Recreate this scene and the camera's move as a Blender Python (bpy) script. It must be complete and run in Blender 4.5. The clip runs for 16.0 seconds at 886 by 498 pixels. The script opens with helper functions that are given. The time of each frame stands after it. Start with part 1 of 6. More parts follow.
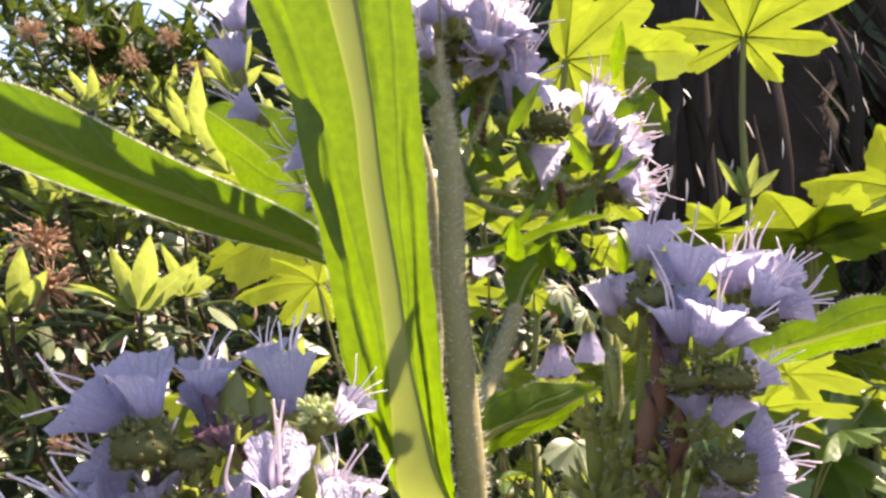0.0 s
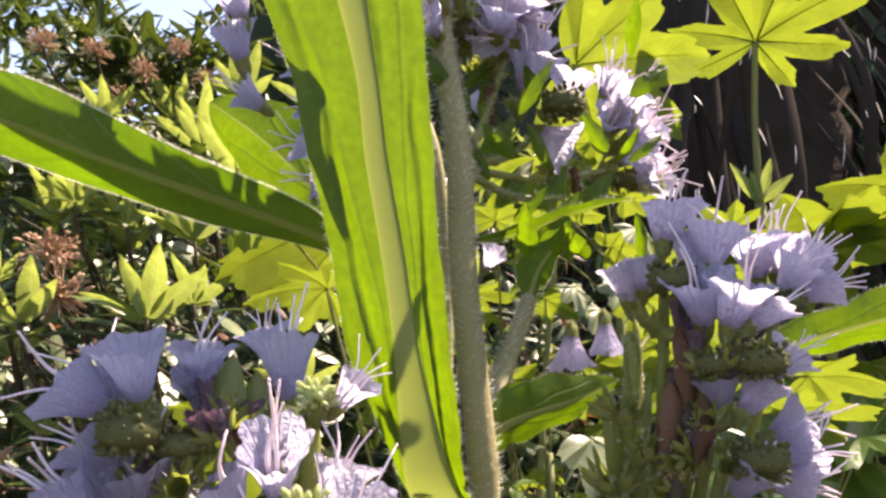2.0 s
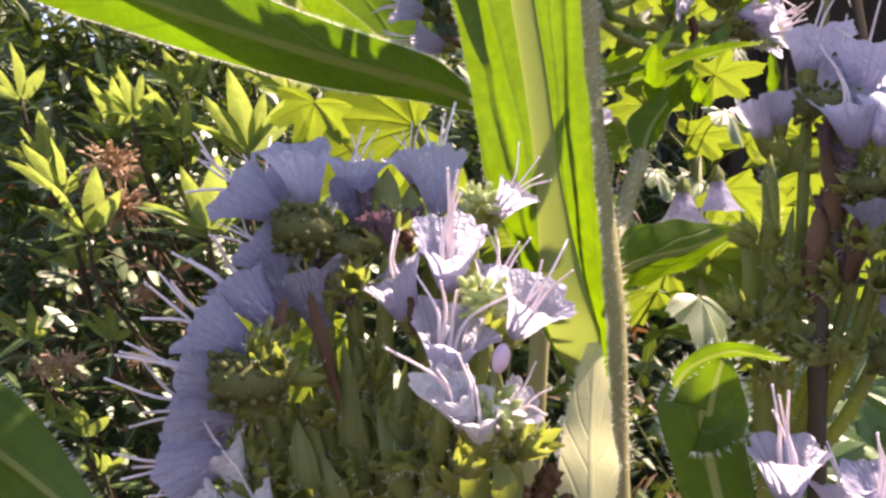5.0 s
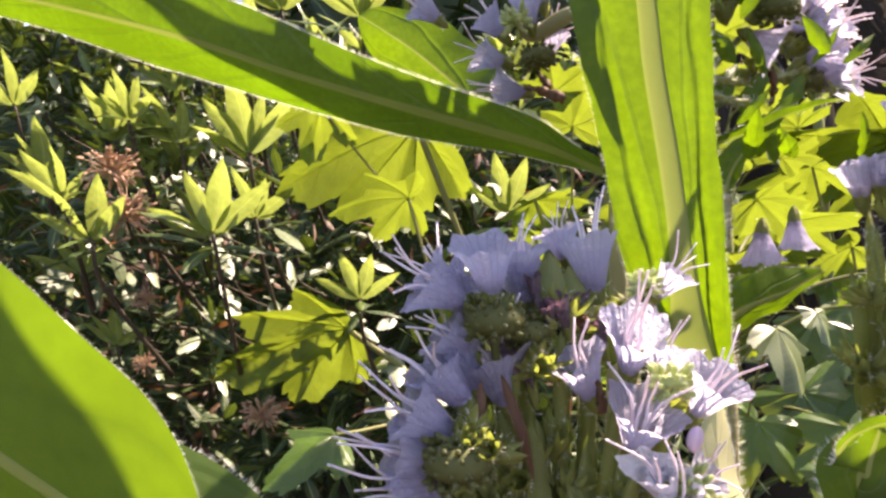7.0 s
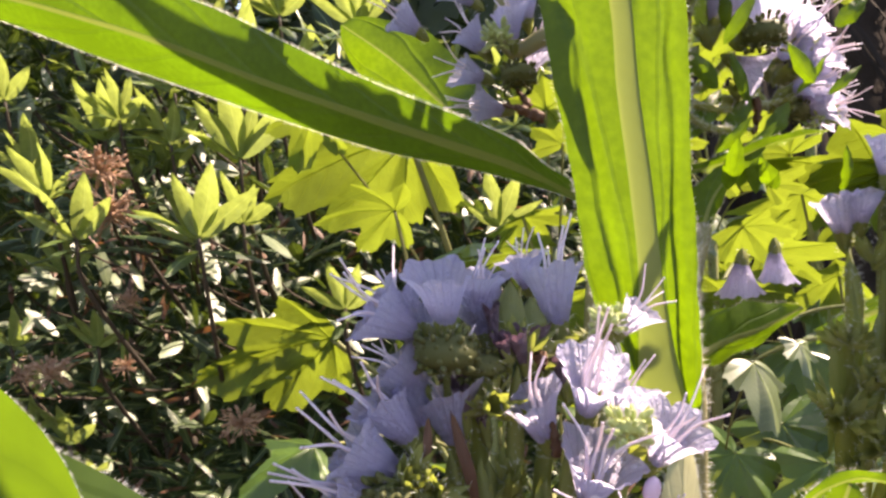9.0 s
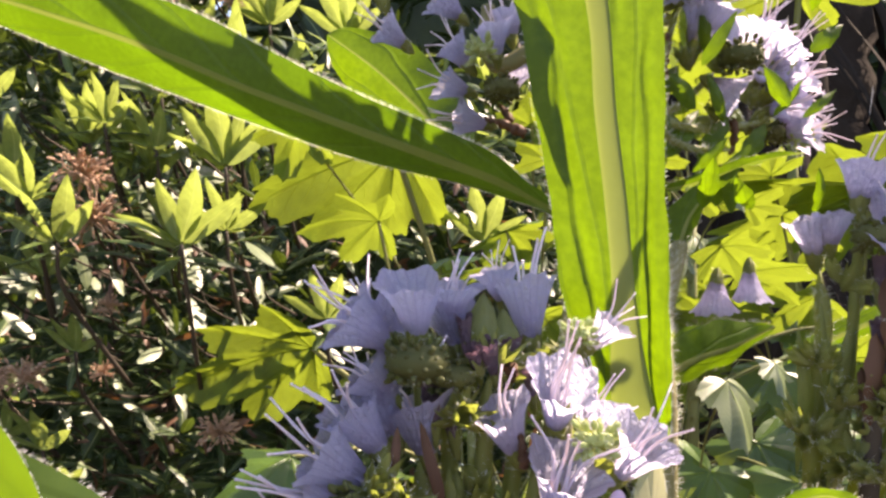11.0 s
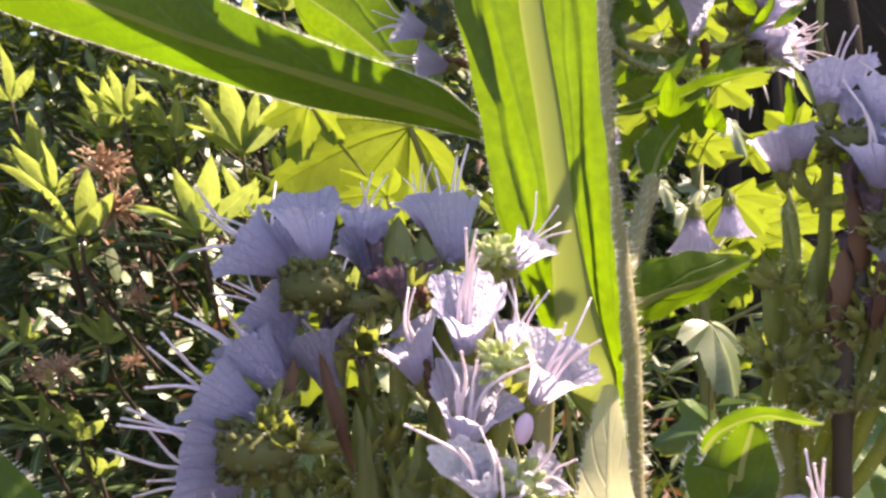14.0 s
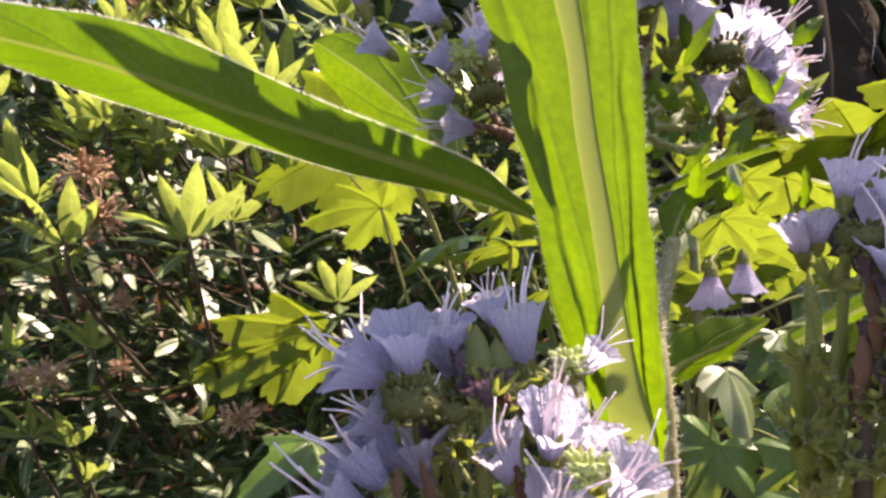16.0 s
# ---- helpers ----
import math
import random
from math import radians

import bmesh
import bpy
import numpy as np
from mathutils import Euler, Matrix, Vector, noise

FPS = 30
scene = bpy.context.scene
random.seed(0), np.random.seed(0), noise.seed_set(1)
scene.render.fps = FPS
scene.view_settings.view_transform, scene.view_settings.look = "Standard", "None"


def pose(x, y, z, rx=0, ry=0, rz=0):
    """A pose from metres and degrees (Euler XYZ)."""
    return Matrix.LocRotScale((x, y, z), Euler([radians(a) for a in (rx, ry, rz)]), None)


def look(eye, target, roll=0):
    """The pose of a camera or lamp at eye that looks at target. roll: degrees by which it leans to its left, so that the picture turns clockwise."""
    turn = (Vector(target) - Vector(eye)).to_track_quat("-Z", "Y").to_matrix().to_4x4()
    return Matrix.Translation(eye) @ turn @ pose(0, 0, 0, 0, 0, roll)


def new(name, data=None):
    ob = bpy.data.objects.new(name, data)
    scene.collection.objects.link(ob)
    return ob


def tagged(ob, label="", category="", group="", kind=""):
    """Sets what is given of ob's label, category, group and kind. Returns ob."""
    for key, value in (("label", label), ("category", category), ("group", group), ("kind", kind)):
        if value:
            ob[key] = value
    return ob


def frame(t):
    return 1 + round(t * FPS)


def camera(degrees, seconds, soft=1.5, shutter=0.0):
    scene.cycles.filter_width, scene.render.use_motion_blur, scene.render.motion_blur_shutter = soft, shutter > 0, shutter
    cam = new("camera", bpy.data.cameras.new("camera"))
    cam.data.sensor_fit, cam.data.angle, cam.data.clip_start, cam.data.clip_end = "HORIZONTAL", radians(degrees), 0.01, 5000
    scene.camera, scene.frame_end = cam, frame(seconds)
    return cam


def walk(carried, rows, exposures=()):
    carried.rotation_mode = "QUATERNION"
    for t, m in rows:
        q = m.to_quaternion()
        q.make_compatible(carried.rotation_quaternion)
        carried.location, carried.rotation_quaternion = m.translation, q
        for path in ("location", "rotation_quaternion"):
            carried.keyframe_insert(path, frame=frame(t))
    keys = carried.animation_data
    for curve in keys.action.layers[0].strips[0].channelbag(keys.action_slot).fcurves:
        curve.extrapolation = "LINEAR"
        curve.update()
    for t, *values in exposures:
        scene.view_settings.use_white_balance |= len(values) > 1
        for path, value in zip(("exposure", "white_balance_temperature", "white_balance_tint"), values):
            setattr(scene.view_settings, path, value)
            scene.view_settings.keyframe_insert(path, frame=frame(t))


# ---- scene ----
# field of view and the drifting, close-held camera
cam = camera(62.1, 16.0, soft=2.7)
PATH = [
    (0.0, 0.02664, -0.00292, 1.10377, 94.523, 1.600, -1.262),
    (0.5, 0.02767, -0.00282, 1.10417, 95.563, 1.632, -1.105),
    (1.0, 0.03013, -0.00182, 1.10704, 95.425, 1.788, -0.802),
    (1.5, 0.03191, 0.00317, 1.10405, 95.760, 1.972, -0.383),
    (2.0, 0.02689, 0.00318, 1.09971, 95.435, 1.790, -0.427),
    (2.5, 0.02307, 0.00169, 1.10289, 93.329, 2.424, 0.260),
    (3.0, 0.01954, 0.00228, 1.09523, 91.922, 2.294, 1.037),
    (3.5, 0.01861, 0.00271, 1.09157, 90.276, 2.374, 2.151),
    (4.0, 0.01802, 0.00426, 1.08297, 90.507, 0.826, 3.209),
    (6.5, -0.00455, -0.00240, 1.09796, 88.300, 3.316, 1.462),
    (7.0, -0.01027, -0.00569, 1.10019, 88.421, 3.220, 1.174),
    (7.5, -0.01096, -0.00903, 1.09371, 89.025, 2.814, 1.264),
    (8.0, -0.01117, -0.00490, 1.09568, 89.017, 2.044, 1.275),
    (8.5, -0.00868, -0.00188, 1.09744, 89.395, 1.053, 1.026),
    (9.0, -0.00558, -0.00025, 1.10169, 89.286, 1.092, 0.651),
    (9.5, -0.00563, -0.00142, 1.10228, 89.687, 0.481, 0.049),
    (12.0, -0.00201, -0.00048, 1.10090, 90.301, -0.522, -0.465),
    (12.5, -0.00000, 0.00000, 1.10000, 90.000, -0.000, -0.000),
    (13.0, 0.00272, 0.00222, 1.09665, 89.992, 0.126, 0.548),
    (13.5, 0.00241, 0.00154, 1.09968, 88.776, 2.061, 0.982),
    (14.0, 0.01041, 0.00672, 1.09347, 89.166, 2.078, 2.205),
    (14.5, 0.00758, 0.00497, 1.09260, 89.141, 2.075, 1.698),
    (15.0, 0.00429, 0.00254, 1.09514, 88.732, 2.405, 1.088),
    (15.5, 0.00133, 0.00083, 1.09601, 89.031, 1.648, 0.529),
    (16.0, -0.00145, -0.00286, 1.11003, 87.812, 3.226, 0.106),
]
walk(cam, [(t, pose(*r)) for t, *r in PATH], exposures=[(0.0, 2.04, 7500, 27), (2.0, 1.86, 7500, 27), (3.0, 2.07, 7500, 27), (3.5, 2.10, 7500, 27), (4.2, 2.04, 7500, 27), (6.5, 1.86, 7500, 27), (7.0, 2.04, 7500, 27), (9.0, 1.97, 7500, 27), (12.5, 2.02, 7500, 27), (14.0, 2.06, 7500, 27), (15.0, 1.87, 7500, 27), (16.0, 1.93, 7500, 27)])

# ---- daylight: clear sky, one high sun behind and to the right ----
SUN_DIR = Vector((0.57, 0.32, 0.75)).normalized()
world = bpy.data.worlds.new("sky")
scene.world = world
world.use_nodes = True
wn = world.node_tree
sky = wn.nodes.new("ShaderNodeTexSky")
sky.sky_type, sky.sun_disc = "NISHITA", False
sky.sun_elevation = math.asin(SUN_DIR.z)
sky.sun_rotation = math.atan2(SUN_DIR.x, SUN_DIR.y)
wn.links.new(sky.outputs["Color"], wn.nodes["Background"].inputs["Color"])
wn.nodes["Background"].inputs["Strength"].default_value = 0.12
sun = new("sun", bpy.data.lights.new("sun", "SUN"))
sun.data.energy, sun.data.angle, sun.data.color = 5.0, radians(0.53), (1.0, 0.92, 0.78)
sun.matrix_world = look(SUN_DIR * 20, (0, 0, 0))


# ---- materials ----
def nodes_of(name):
    m = bpy.data.materials.new(name)
    m.use_nodes = True
    t = m.node_tree
    return m, t, t.nodes["Principled BSDF"], t.nodes["Material Output"]


def add(t, kind, **inputs):
    n = t.nodes.new(kind)
    for k, v in inputs.items():
        n.inputs[k.replace("_", " ")].default_value = v
    return n


def math_node(t, op, a, b=None):
    n = t.nodes.new("ShaderNodeMath")
    n.operation = op
    for i, v in enumerate((a, b)):
        if v is None:
            continue
        if hasattr(v, "is_output"):
            t.links.new(v, n.inputs[i])
        else:
            n.inputs[i].default_value = v
    return n.outputs[0]


def mix_colour(t, fac, a, b):
    n = t.nodes.new("ShaderNodeMix")
    n.data_type = "RGBA"
    for sock, v in ((n.inputs[0], fac), (n.inputs[6], a), (n.inputs[7], b)):
        if hasattr(v, "is_output"):
            t.links.new(v, sock)
        else:
            sock.default_value = v if not isinstance(v, tuple) else (*v, 1)
    return n.outputs[2]


def ramp(t, src, lo, hi):
    n = t.nodes.new("ShaderNodeMapRange")
    n.inputs[1].default_value, n.inputs[2].default_value = lo, hi
    t.links.new(src, n.inputs[0])
    return n.outputs[0]


def leaf_material(name, front, back, through_col, share=0.5, rough=0.42, veins=14, slant=5.0, vein_col=None, grain=600, bump=0.3,
                  spots=0.0, vary=0.25, depth=0.0006, vein_dark=0.25, vein_w=0.12, wob_k=1.2, midline=0.0, spec=0.6, mottle=0.2):
    """A leaf: reflects like waxy skin, lets light through, with side veins that follow its own length."""
    m, t, p, out = nodes_of(name)
    uv = t.nodes.new("ShaderNodeUVMap")
    sep = t.nodes.new("ShaderNodeSeparateXYZ")
    t.links.new(uv.outputs[0], sep.inputs[0])
    u = math_node(t, "ABSOLUTE", math_node(t, "SUBTRACT", sep.outputs[0], 0.5))
    obj = t.nodes.new("ShaderNodeTexCoord").outputs["Object"]
    big = add(t, "ShaderNodeTexNoise", Scale=grain * 0.08, Detail=3.0)
    fine = add(t, "ShaderNodeTexNoise", Scale=grain, Detail=4.0)
    t.links.new(obj, big.inputs["Vector"])
    t.links.new(obj, fine.inputs["Vector"])
    wob = math_node(t, "MULTIPLY", big.outputs[0], wob_k)
    phase = math_node(t, "ADD", math_node(t, "SUBTRACT", math_node(t, "MULTIPLY", sep.outputs[1], veins), math_node(t, "MULTIPLY", u, slant)), wob)
    tri = math_node(t, "ABSOLUTE", math_node(t, "SUBTRACT", math_node(t, "FRACT", phase), 0.5))
    line = ramp(t, tri, vein_w, 0.0)
    info = t.nodes.new("ShaderNodeObjectInfo")
    geo = t.nodes.new("ShaderNodeNewGeometry")
    rnd = math_node(t, "FRACT", math_node(t, "ADD", info.outputs["Random"], geo.outputs["Random Per Island"]))
    shade = math_node(t, "ADD", math_node(t, "MULTIPLY", rnd, vary), math_node(t, "MULTIPLY", ramp(t, big.outputs[0], 0.3, 0.7), 0.75))
    shade = math_node(t, "ADD", shade, math_node(t, "MULTIPLY", ramp(t, fine.outputs[0], 0.35, 0.7), mottle))
    base = mix_colour(t, shade, front, back)
    vc = vein_col or tuple(c * 1.5 for c in front)
    base = mix_colour(t, math_node(t, "MULTIPLY", line, 0.45), base, vc)
    if midline:
        base = mix_colour(t, math_node(t, "MULTIPLY", ramp(t, u, 0.06, 0.02), midline), base, (0.35, 0.42, 0.16))
    tc = mix_colour(t, shade, through_col, tuple(c * 0.58 for c in through_col))
    tc = mix_colour(t, math_node(t, "MULTIPLY", line, vein_dark), tc, tuple(c * 0.45 for c in through_col))
    if spots:
        vor = add(t, "ShaderNodeTexNoise", Scale=grain * 0.55, Detail=2.0)
        t.links.new(obj, vor.inputs["Vector"])
        sp = ramp(t, vor.outputs[0], 0.70, 0.78)
        sp = math_node(t, "MULTIPLY", sp, spots)
        base = mix_colour(t, sp, base, (0.03, 0.035, 0.01))
        tc = mix_colour(t, sp, tc, (0.03, 0.04, 0.005))
    t.links.new(base, p.inputs["Base Color"])
    p.inputs["Roughness"].default_value = rough
    p.inputs["Specular IOR Level"].default_value = spec
    h = math_node(t, "ADD", math_node(t, "MULTIPLY", line, -0.6), math_node(t, "MULTIPLY", fine.outputs[0], 0.35))
    b = add(t, "ShaderNodeBump", Strength=bump, Distance=depth)
    t.links.new(h, b.inputs["Height"])
    t.links.new(b.outputs[0], p.inputs["Normal"])
    tr = t.nodes.new("ShaderNodeBsdfTranslucent")
    t.links.new(tc, tr.inputs["Color"])
    t.links.new(b.outputs[0], tr.inputs["Normal"])
    mx = t.nodes.new("ShaderNodeMixShader")
    mx.inputs[0].default_value = share
    t.links.new(p.outputs[0], mx.inputs[1])
    t.links.new(tr.outputs[0], mx.inputs[2])
    t.links.new(mx.outputs[0], out.inputs["Surface"])
    return m


def soft_material(name, a, b, through_col=None, share=0.0, rough=0.6, scale=800, bump=0.2, dist=0.0003, spec=0.3, stripes=0):
    """Petals, stems, hairs, bark, soil: two colours mixed by noise, some light let through."""
    m, t, p, out = nodes_of(name)
    obj = t.nodes.new("ShaderNodeTexCoord").outputs["Object"]
    n1 = add(t, "ShaderNodeTexNoise", Scale=scale * 0.12, Detail=4.0)
    n2 = add(t, "ShaderNodeTexNoise", Scale=scale, Detail=4.0)
    t.links.new(obj, n1.inputs["Vector"])
    t.links.new(obj, n2.inputs["Vector"])
    info = t.nodes.new("ShaderNodeObjectInfo")
    geo = t.nodes.new("ShaderNodeNewGeometry")
    rnd = math_node(t, "FRACT", math_node(t, "ADD", info.outputs["Random"], geo.outputs["Random Per Island"]))
    f = math_node(t, "ADD", math_node(t, "MULTIPLY", rnd, 0.4), math_node(t, "MULTIPLY", ramp(t, n1.outputs[0], 0.3, 0.7), 0.6))
    col = mix_colour(t, f, a, b)
    h = n2.outputs[0]
    if stripes:
        uv = t.nodes.new("ShaderNodeUVMap")
        sep = t.nodes.new("ShaderNodeSeparateXYZ")
        t.links.new(uv.outputs[0], sep.inputs[0])
        ph = math_node(t, "ADD", math_node(t, "MULTIPLY", sep.outputs[0], stripes), math_node(t, "MULTIPLY", n1.outputs[0], 0.8))
        tri = math_node(t, "ABSOLUTE", math_node(t, "SUBTRACT", math_node(t, "FRACT", ph), 0.5))
        line = ramp(t, tri, 0.16, 0.02)
        deep = ramp(t, sep.outputs[1], 0.75, 0.15)
        col = mix_colour(t, math_node(t, "MULTIPLY", line, 0.27), col, (0.13, 0.10, 0.36))
        col = mix_colour(t, math_node(t, "MULTIPLY", deep, 0.5), col, (0.34, 0.22, 0.50))
        h = math_node(t, "ADD", h, line)
    t.links.new(col, p.inputs["Base Color"])
    p.inputs["Roughness"].default_value = rough
    p.inputs["Specular IOR Level"].default_value = spec
    bm_ = add(t, "ShaderNodeBump", Strength=bump, Distance=dist)
    t.links.new(h, bm_.inputs["Height"])
    t.links.new(bm_.outputs[0], p.inputs["Normal"])
    if share:
        tr = t.nodes.new("ShaderNodeBsdfTranslucent")
        tr.inputs["Color"].default_value = (*(through_col or a), 1)
        t.links.new(bm_.outputs[0], tr.inputs["Normal"])
        if stripes:
            t.links.new(mix_colour(t, 0.5, col, through_col or a), tr.inputs["Color"])
        mx = t.nodes.new("ShaderNodeMixShader")
        mx.inputs[0].default_value = share
        t.links.new(p.outputs[0], mx.inputs[1])
        t.links.new(tr.outputs[0], mx.inputs[2])
        t.links.new(mx.outputs[0], out.inputs["Surface"])
    return m


M_BLADE = leaf_material("bugloss_blade", (0.10, 0.17, 0.025), (0.065, 0.125, 0.016), (0.180, 0.322, 0.004), share=0.55, rough=0.5, vein_w=0.09, vein_dark=0.32, veins=1.5, slant=2.6, wob_k=0.35,
                        vein_col=(0.16, 0.24, 0.07), grain=700, bump=0.4, spots=0.45, spec=0.35, mottle=0.5)
# blade copy dimmed in colour for the weaker light on the sideways leaf
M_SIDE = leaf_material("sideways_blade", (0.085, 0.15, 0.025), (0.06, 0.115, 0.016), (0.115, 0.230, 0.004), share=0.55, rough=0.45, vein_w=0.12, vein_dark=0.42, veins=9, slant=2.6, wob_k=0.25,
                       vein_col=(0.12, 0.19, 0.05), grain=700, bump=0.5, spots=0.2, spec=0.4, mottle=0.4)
M_NEAR = leaf_material("near_blade", (0.09, 0.155, 0.028), (0.06, 0.115, 0.02), (0.185, 0.335, 0.006), share=0.5, rough=0.5, veins=2.2, slant=3.0, wob_k=0.15, vein_w=0.2, vein_col=(0.07, 0.13, 0.025), grain=400, bump=0.2, spots=0.15, vein_dark=0.35, spec=0.35, mottle=0.3)
# cream copy of the blade, its brightness standing in for full sun
M_SUNLIT = leaf_material("sunlit_blade", (0.58, 0.56, 0.32), (0.52, 0.52, 0.28), (0.65, 0.64, 0.30), share=0.4, rough=0.6, veins=6, slant=3, wob_k=0.3, vein_col=(0.55, 0.54, 0.32), vein_dark=0.05, grain=900, bump=0.2)
M_BRACT = leaf_material("bract_blade", (0.20, 0.22, 0.065), (0.15, 0.175, 0.055), (0.36, 0.43, 0.045), share=0.45, rough=0.55, veins=1.2, vein_w=0.06, slant=3, grain=700, bump=0.5)
M_RIB = soft_material("bugloss_rib", (0.22, 0.26, 0.085), (0.26, 0.295, 0.11), (0.205, 0.26, 0.045), share=0.5, rough=0.55)
# rib copy dimmed for that light too
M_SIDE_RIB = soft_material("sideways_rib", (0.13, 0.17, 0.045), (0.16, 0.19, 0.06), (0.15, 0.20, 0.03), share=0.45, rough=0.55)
M_STEM = soft_material("bugloss_stem", (0.25, 0.235, 0.11), (0.34, 0.31, 0.17), (0.28, 0.34, 0.10), share=0.2, rough=0.6)
M_HAIR = soft_material("plant_hair", (0.75, 0.76, 0.68), (0.85, 0.85, 0.8), (0.8, 0.8, 0.7), share=0.4, rough=0.4)
M_PETAL = soft_material("petal", (0.40, 0.395, 0.57), (0.53, 0.515, 0.69), (0.86, 0.83, 0.99), share=0.56, rough=0.5, scale=9, stripes=20, bump=0.5, dist=0.02)
M_OLDPETAL = soft_material("faded_petal", (0.80, 0.78, 0.83), (0.84, 0.81, 0.82), (0.7, 0.68, 0.8), share=0.45, rough=0.6, scale=9, bump=0.5, dist=0.02)
M_PINK = soft_material("pink_bud", (0.62, 0.42, 0.52), (0.66, 0.52, 0.64), (0.8, 0.6, 0.7), share=0.35)
M_STAMEN = soft_material("stamen", (0.80, 0.68, 0.76), (0.86, 0.80, 0.84), (0.85, 0.75, 0.8), share=0.3, rough=0.4)
M_CALYX = soft_material("calyx", (0.17, 0.19, 0.055), (0.25, 0.26, 0.09), (0.36, 0.42, 0.06), share=0.38, rough=0.6)
# bud green darkened for the knobs that lie in shade
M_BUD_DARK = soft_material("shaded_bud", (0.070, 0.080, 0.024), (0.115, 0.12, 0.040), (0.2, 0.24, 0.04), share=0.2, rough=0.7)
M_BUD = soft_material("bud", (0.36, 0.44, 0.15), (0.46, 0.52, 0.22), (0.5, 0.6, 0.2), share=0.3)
# dark purple petal copy: old flowers with the head's shade in the colour
M_SHADED_PETAL = soft_material("shaded_old_petal", (0.12, 0.085, 0.11), (0.20, 0.14, 0.17), (0.20, 0.11, 0.15), share=0.35, rough=0.7, scale=9, bump=0.5, dist=0.02)
M_WITHER = soft_material("withered", (0.075, 0.036, 0.02), (0.15, 0.08, 0.045), (0.20, 0.08, 0.025), share=0.2, rough=0.7)
M_DRY = soft_material("spent_truss", (0.34, 0.19, 0.11), (0.52, 0.37, 0.25), (0.55, 0.28, 0.13), share=0.25, rough=0.75, scale=200)
# sun and shade are partly in the colour: bright new leaves, dark old
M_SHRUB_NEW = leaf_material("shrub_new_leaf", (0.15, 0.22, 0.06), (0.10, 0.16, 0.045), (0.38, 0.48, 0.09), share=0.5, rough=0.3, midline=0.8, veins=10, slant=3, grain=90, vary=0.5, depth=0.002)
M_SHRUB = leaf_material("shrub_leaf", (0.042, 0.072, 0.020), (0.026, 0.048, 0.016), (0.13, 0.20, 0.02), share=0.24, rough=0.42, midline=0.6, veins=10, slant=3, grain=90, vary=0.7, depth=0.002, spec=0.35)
M_GLOSS = leaf_material("glossy_leaf", (0.12, 0.16, 0.07), (0.09, 0.125, 0.05), (0.22, 0.32, 0.04), share=0.2, rough=0.46, midline=0.3, veins=9, slant=3, grain=90, vary=0.5, depth=0.001, bump=0.08, spec=0.68)
M_PALM_LEAF = leaf_material("lobed_leaf", (0.09, 0.17, 0.03), (0.06, 0.12, 0.03), (0.24, 0.32, 0.022), share=0.5, rough=0.35, veins=0.01, slant=0.01, grain=420, vary=0.2, depth=0.002, spots=0.25)
M_VEIN = soft_material("lobed_leaf_vein", (0.12, 0.20, 0.04), (0.10, 0.17, 0.035), (0.40, 0.50, 0.04), share=0.6, scale=200)
M_STALK = soft_material("leaf_stalk", (0.17, 0.17, 0.06), (0.14, 0.16, 0.05), (0.2, 0.25, 0.05), share=0.12, scale=150)
M_DEAD = leaf_material("dead_leaf", (0.20, 0.095, 0.045), (0.11, 0.06, 0.035), (0.30, 0.13, 0.04), share=0.3, rough=0.6, veins=8, slant=3, grain=90, vary=0.7, depth=0.002)
M_TWIG = soft_material("twig", (0.035, 0.028, 0.019), (0.06, 0.046, 0.031), rough=0.8, scale=200)
# frond and bark colours taken near black to stand for deep shade
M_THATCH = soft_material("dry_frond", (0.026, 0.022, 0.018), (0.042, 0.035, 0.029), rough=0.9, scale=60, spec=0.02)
M_GLINT = soft_material("frond_glint", (0.50, 0.47, 0.42), (0.62, 0.60, 0.55), rough=0.4, scale=60)
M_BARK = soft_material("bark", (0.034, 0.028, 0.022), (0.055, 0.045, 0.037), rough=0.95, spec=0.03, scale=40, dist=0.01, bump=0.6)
M_SOIL = soft_material("soil", (0.05, 0.037, 0.025), (0.09, 0.065, 0.042), rough=0.9, scale=25, dist=0.02, bump=0.7)


# ---- builders ----
V = Vector
TOP_AT = {}


def thing(name, at, label, category, group="", kind=""):
    ob = new(name)
    ob.empty_display_size = 0.02
    ob.location = at
    TOP_AT[ob.name] = V(at)
    return tagged(ob, label, category, group, kind)


def mesh_of(name, verts, faces, material, uvs=None, smooth=True):
    me = bpy.data.meshes.new(name)
    me.from_pydata([tuple(v) for v in verts], [], faces)
    if uvs is not None:
        lay = me.uv_layers.new(name="UVMap")
        idx = np.empty(len(me.loops), dtype=np.int32)
        me.loops.foreach_get("vertex_index", idx)
        lay.data.foreach_set("uv", np.asarray(uvs, dtype=np.float32)[idx].ravel())
    me.polygons.foreach_set("use_smooth", [smooth] * len(me.polygons))
    me.materials.append(material)
    return me


def part(name, me, parent, label="", m=None, kind=""):
    """One mesh as a part of a thing (or of a part of it); m is its pose in the world."""
    ob = new(name, me)
    ob.parent = parent
    if parent.name in TOP_AT:
        ob.matrix_parent_inverse = Matrix.Translation(-TOP_AT[parent.name])
    if m is not None:
        ob.matrix_basis = m
    return tagged(ob, label, kind=kind)


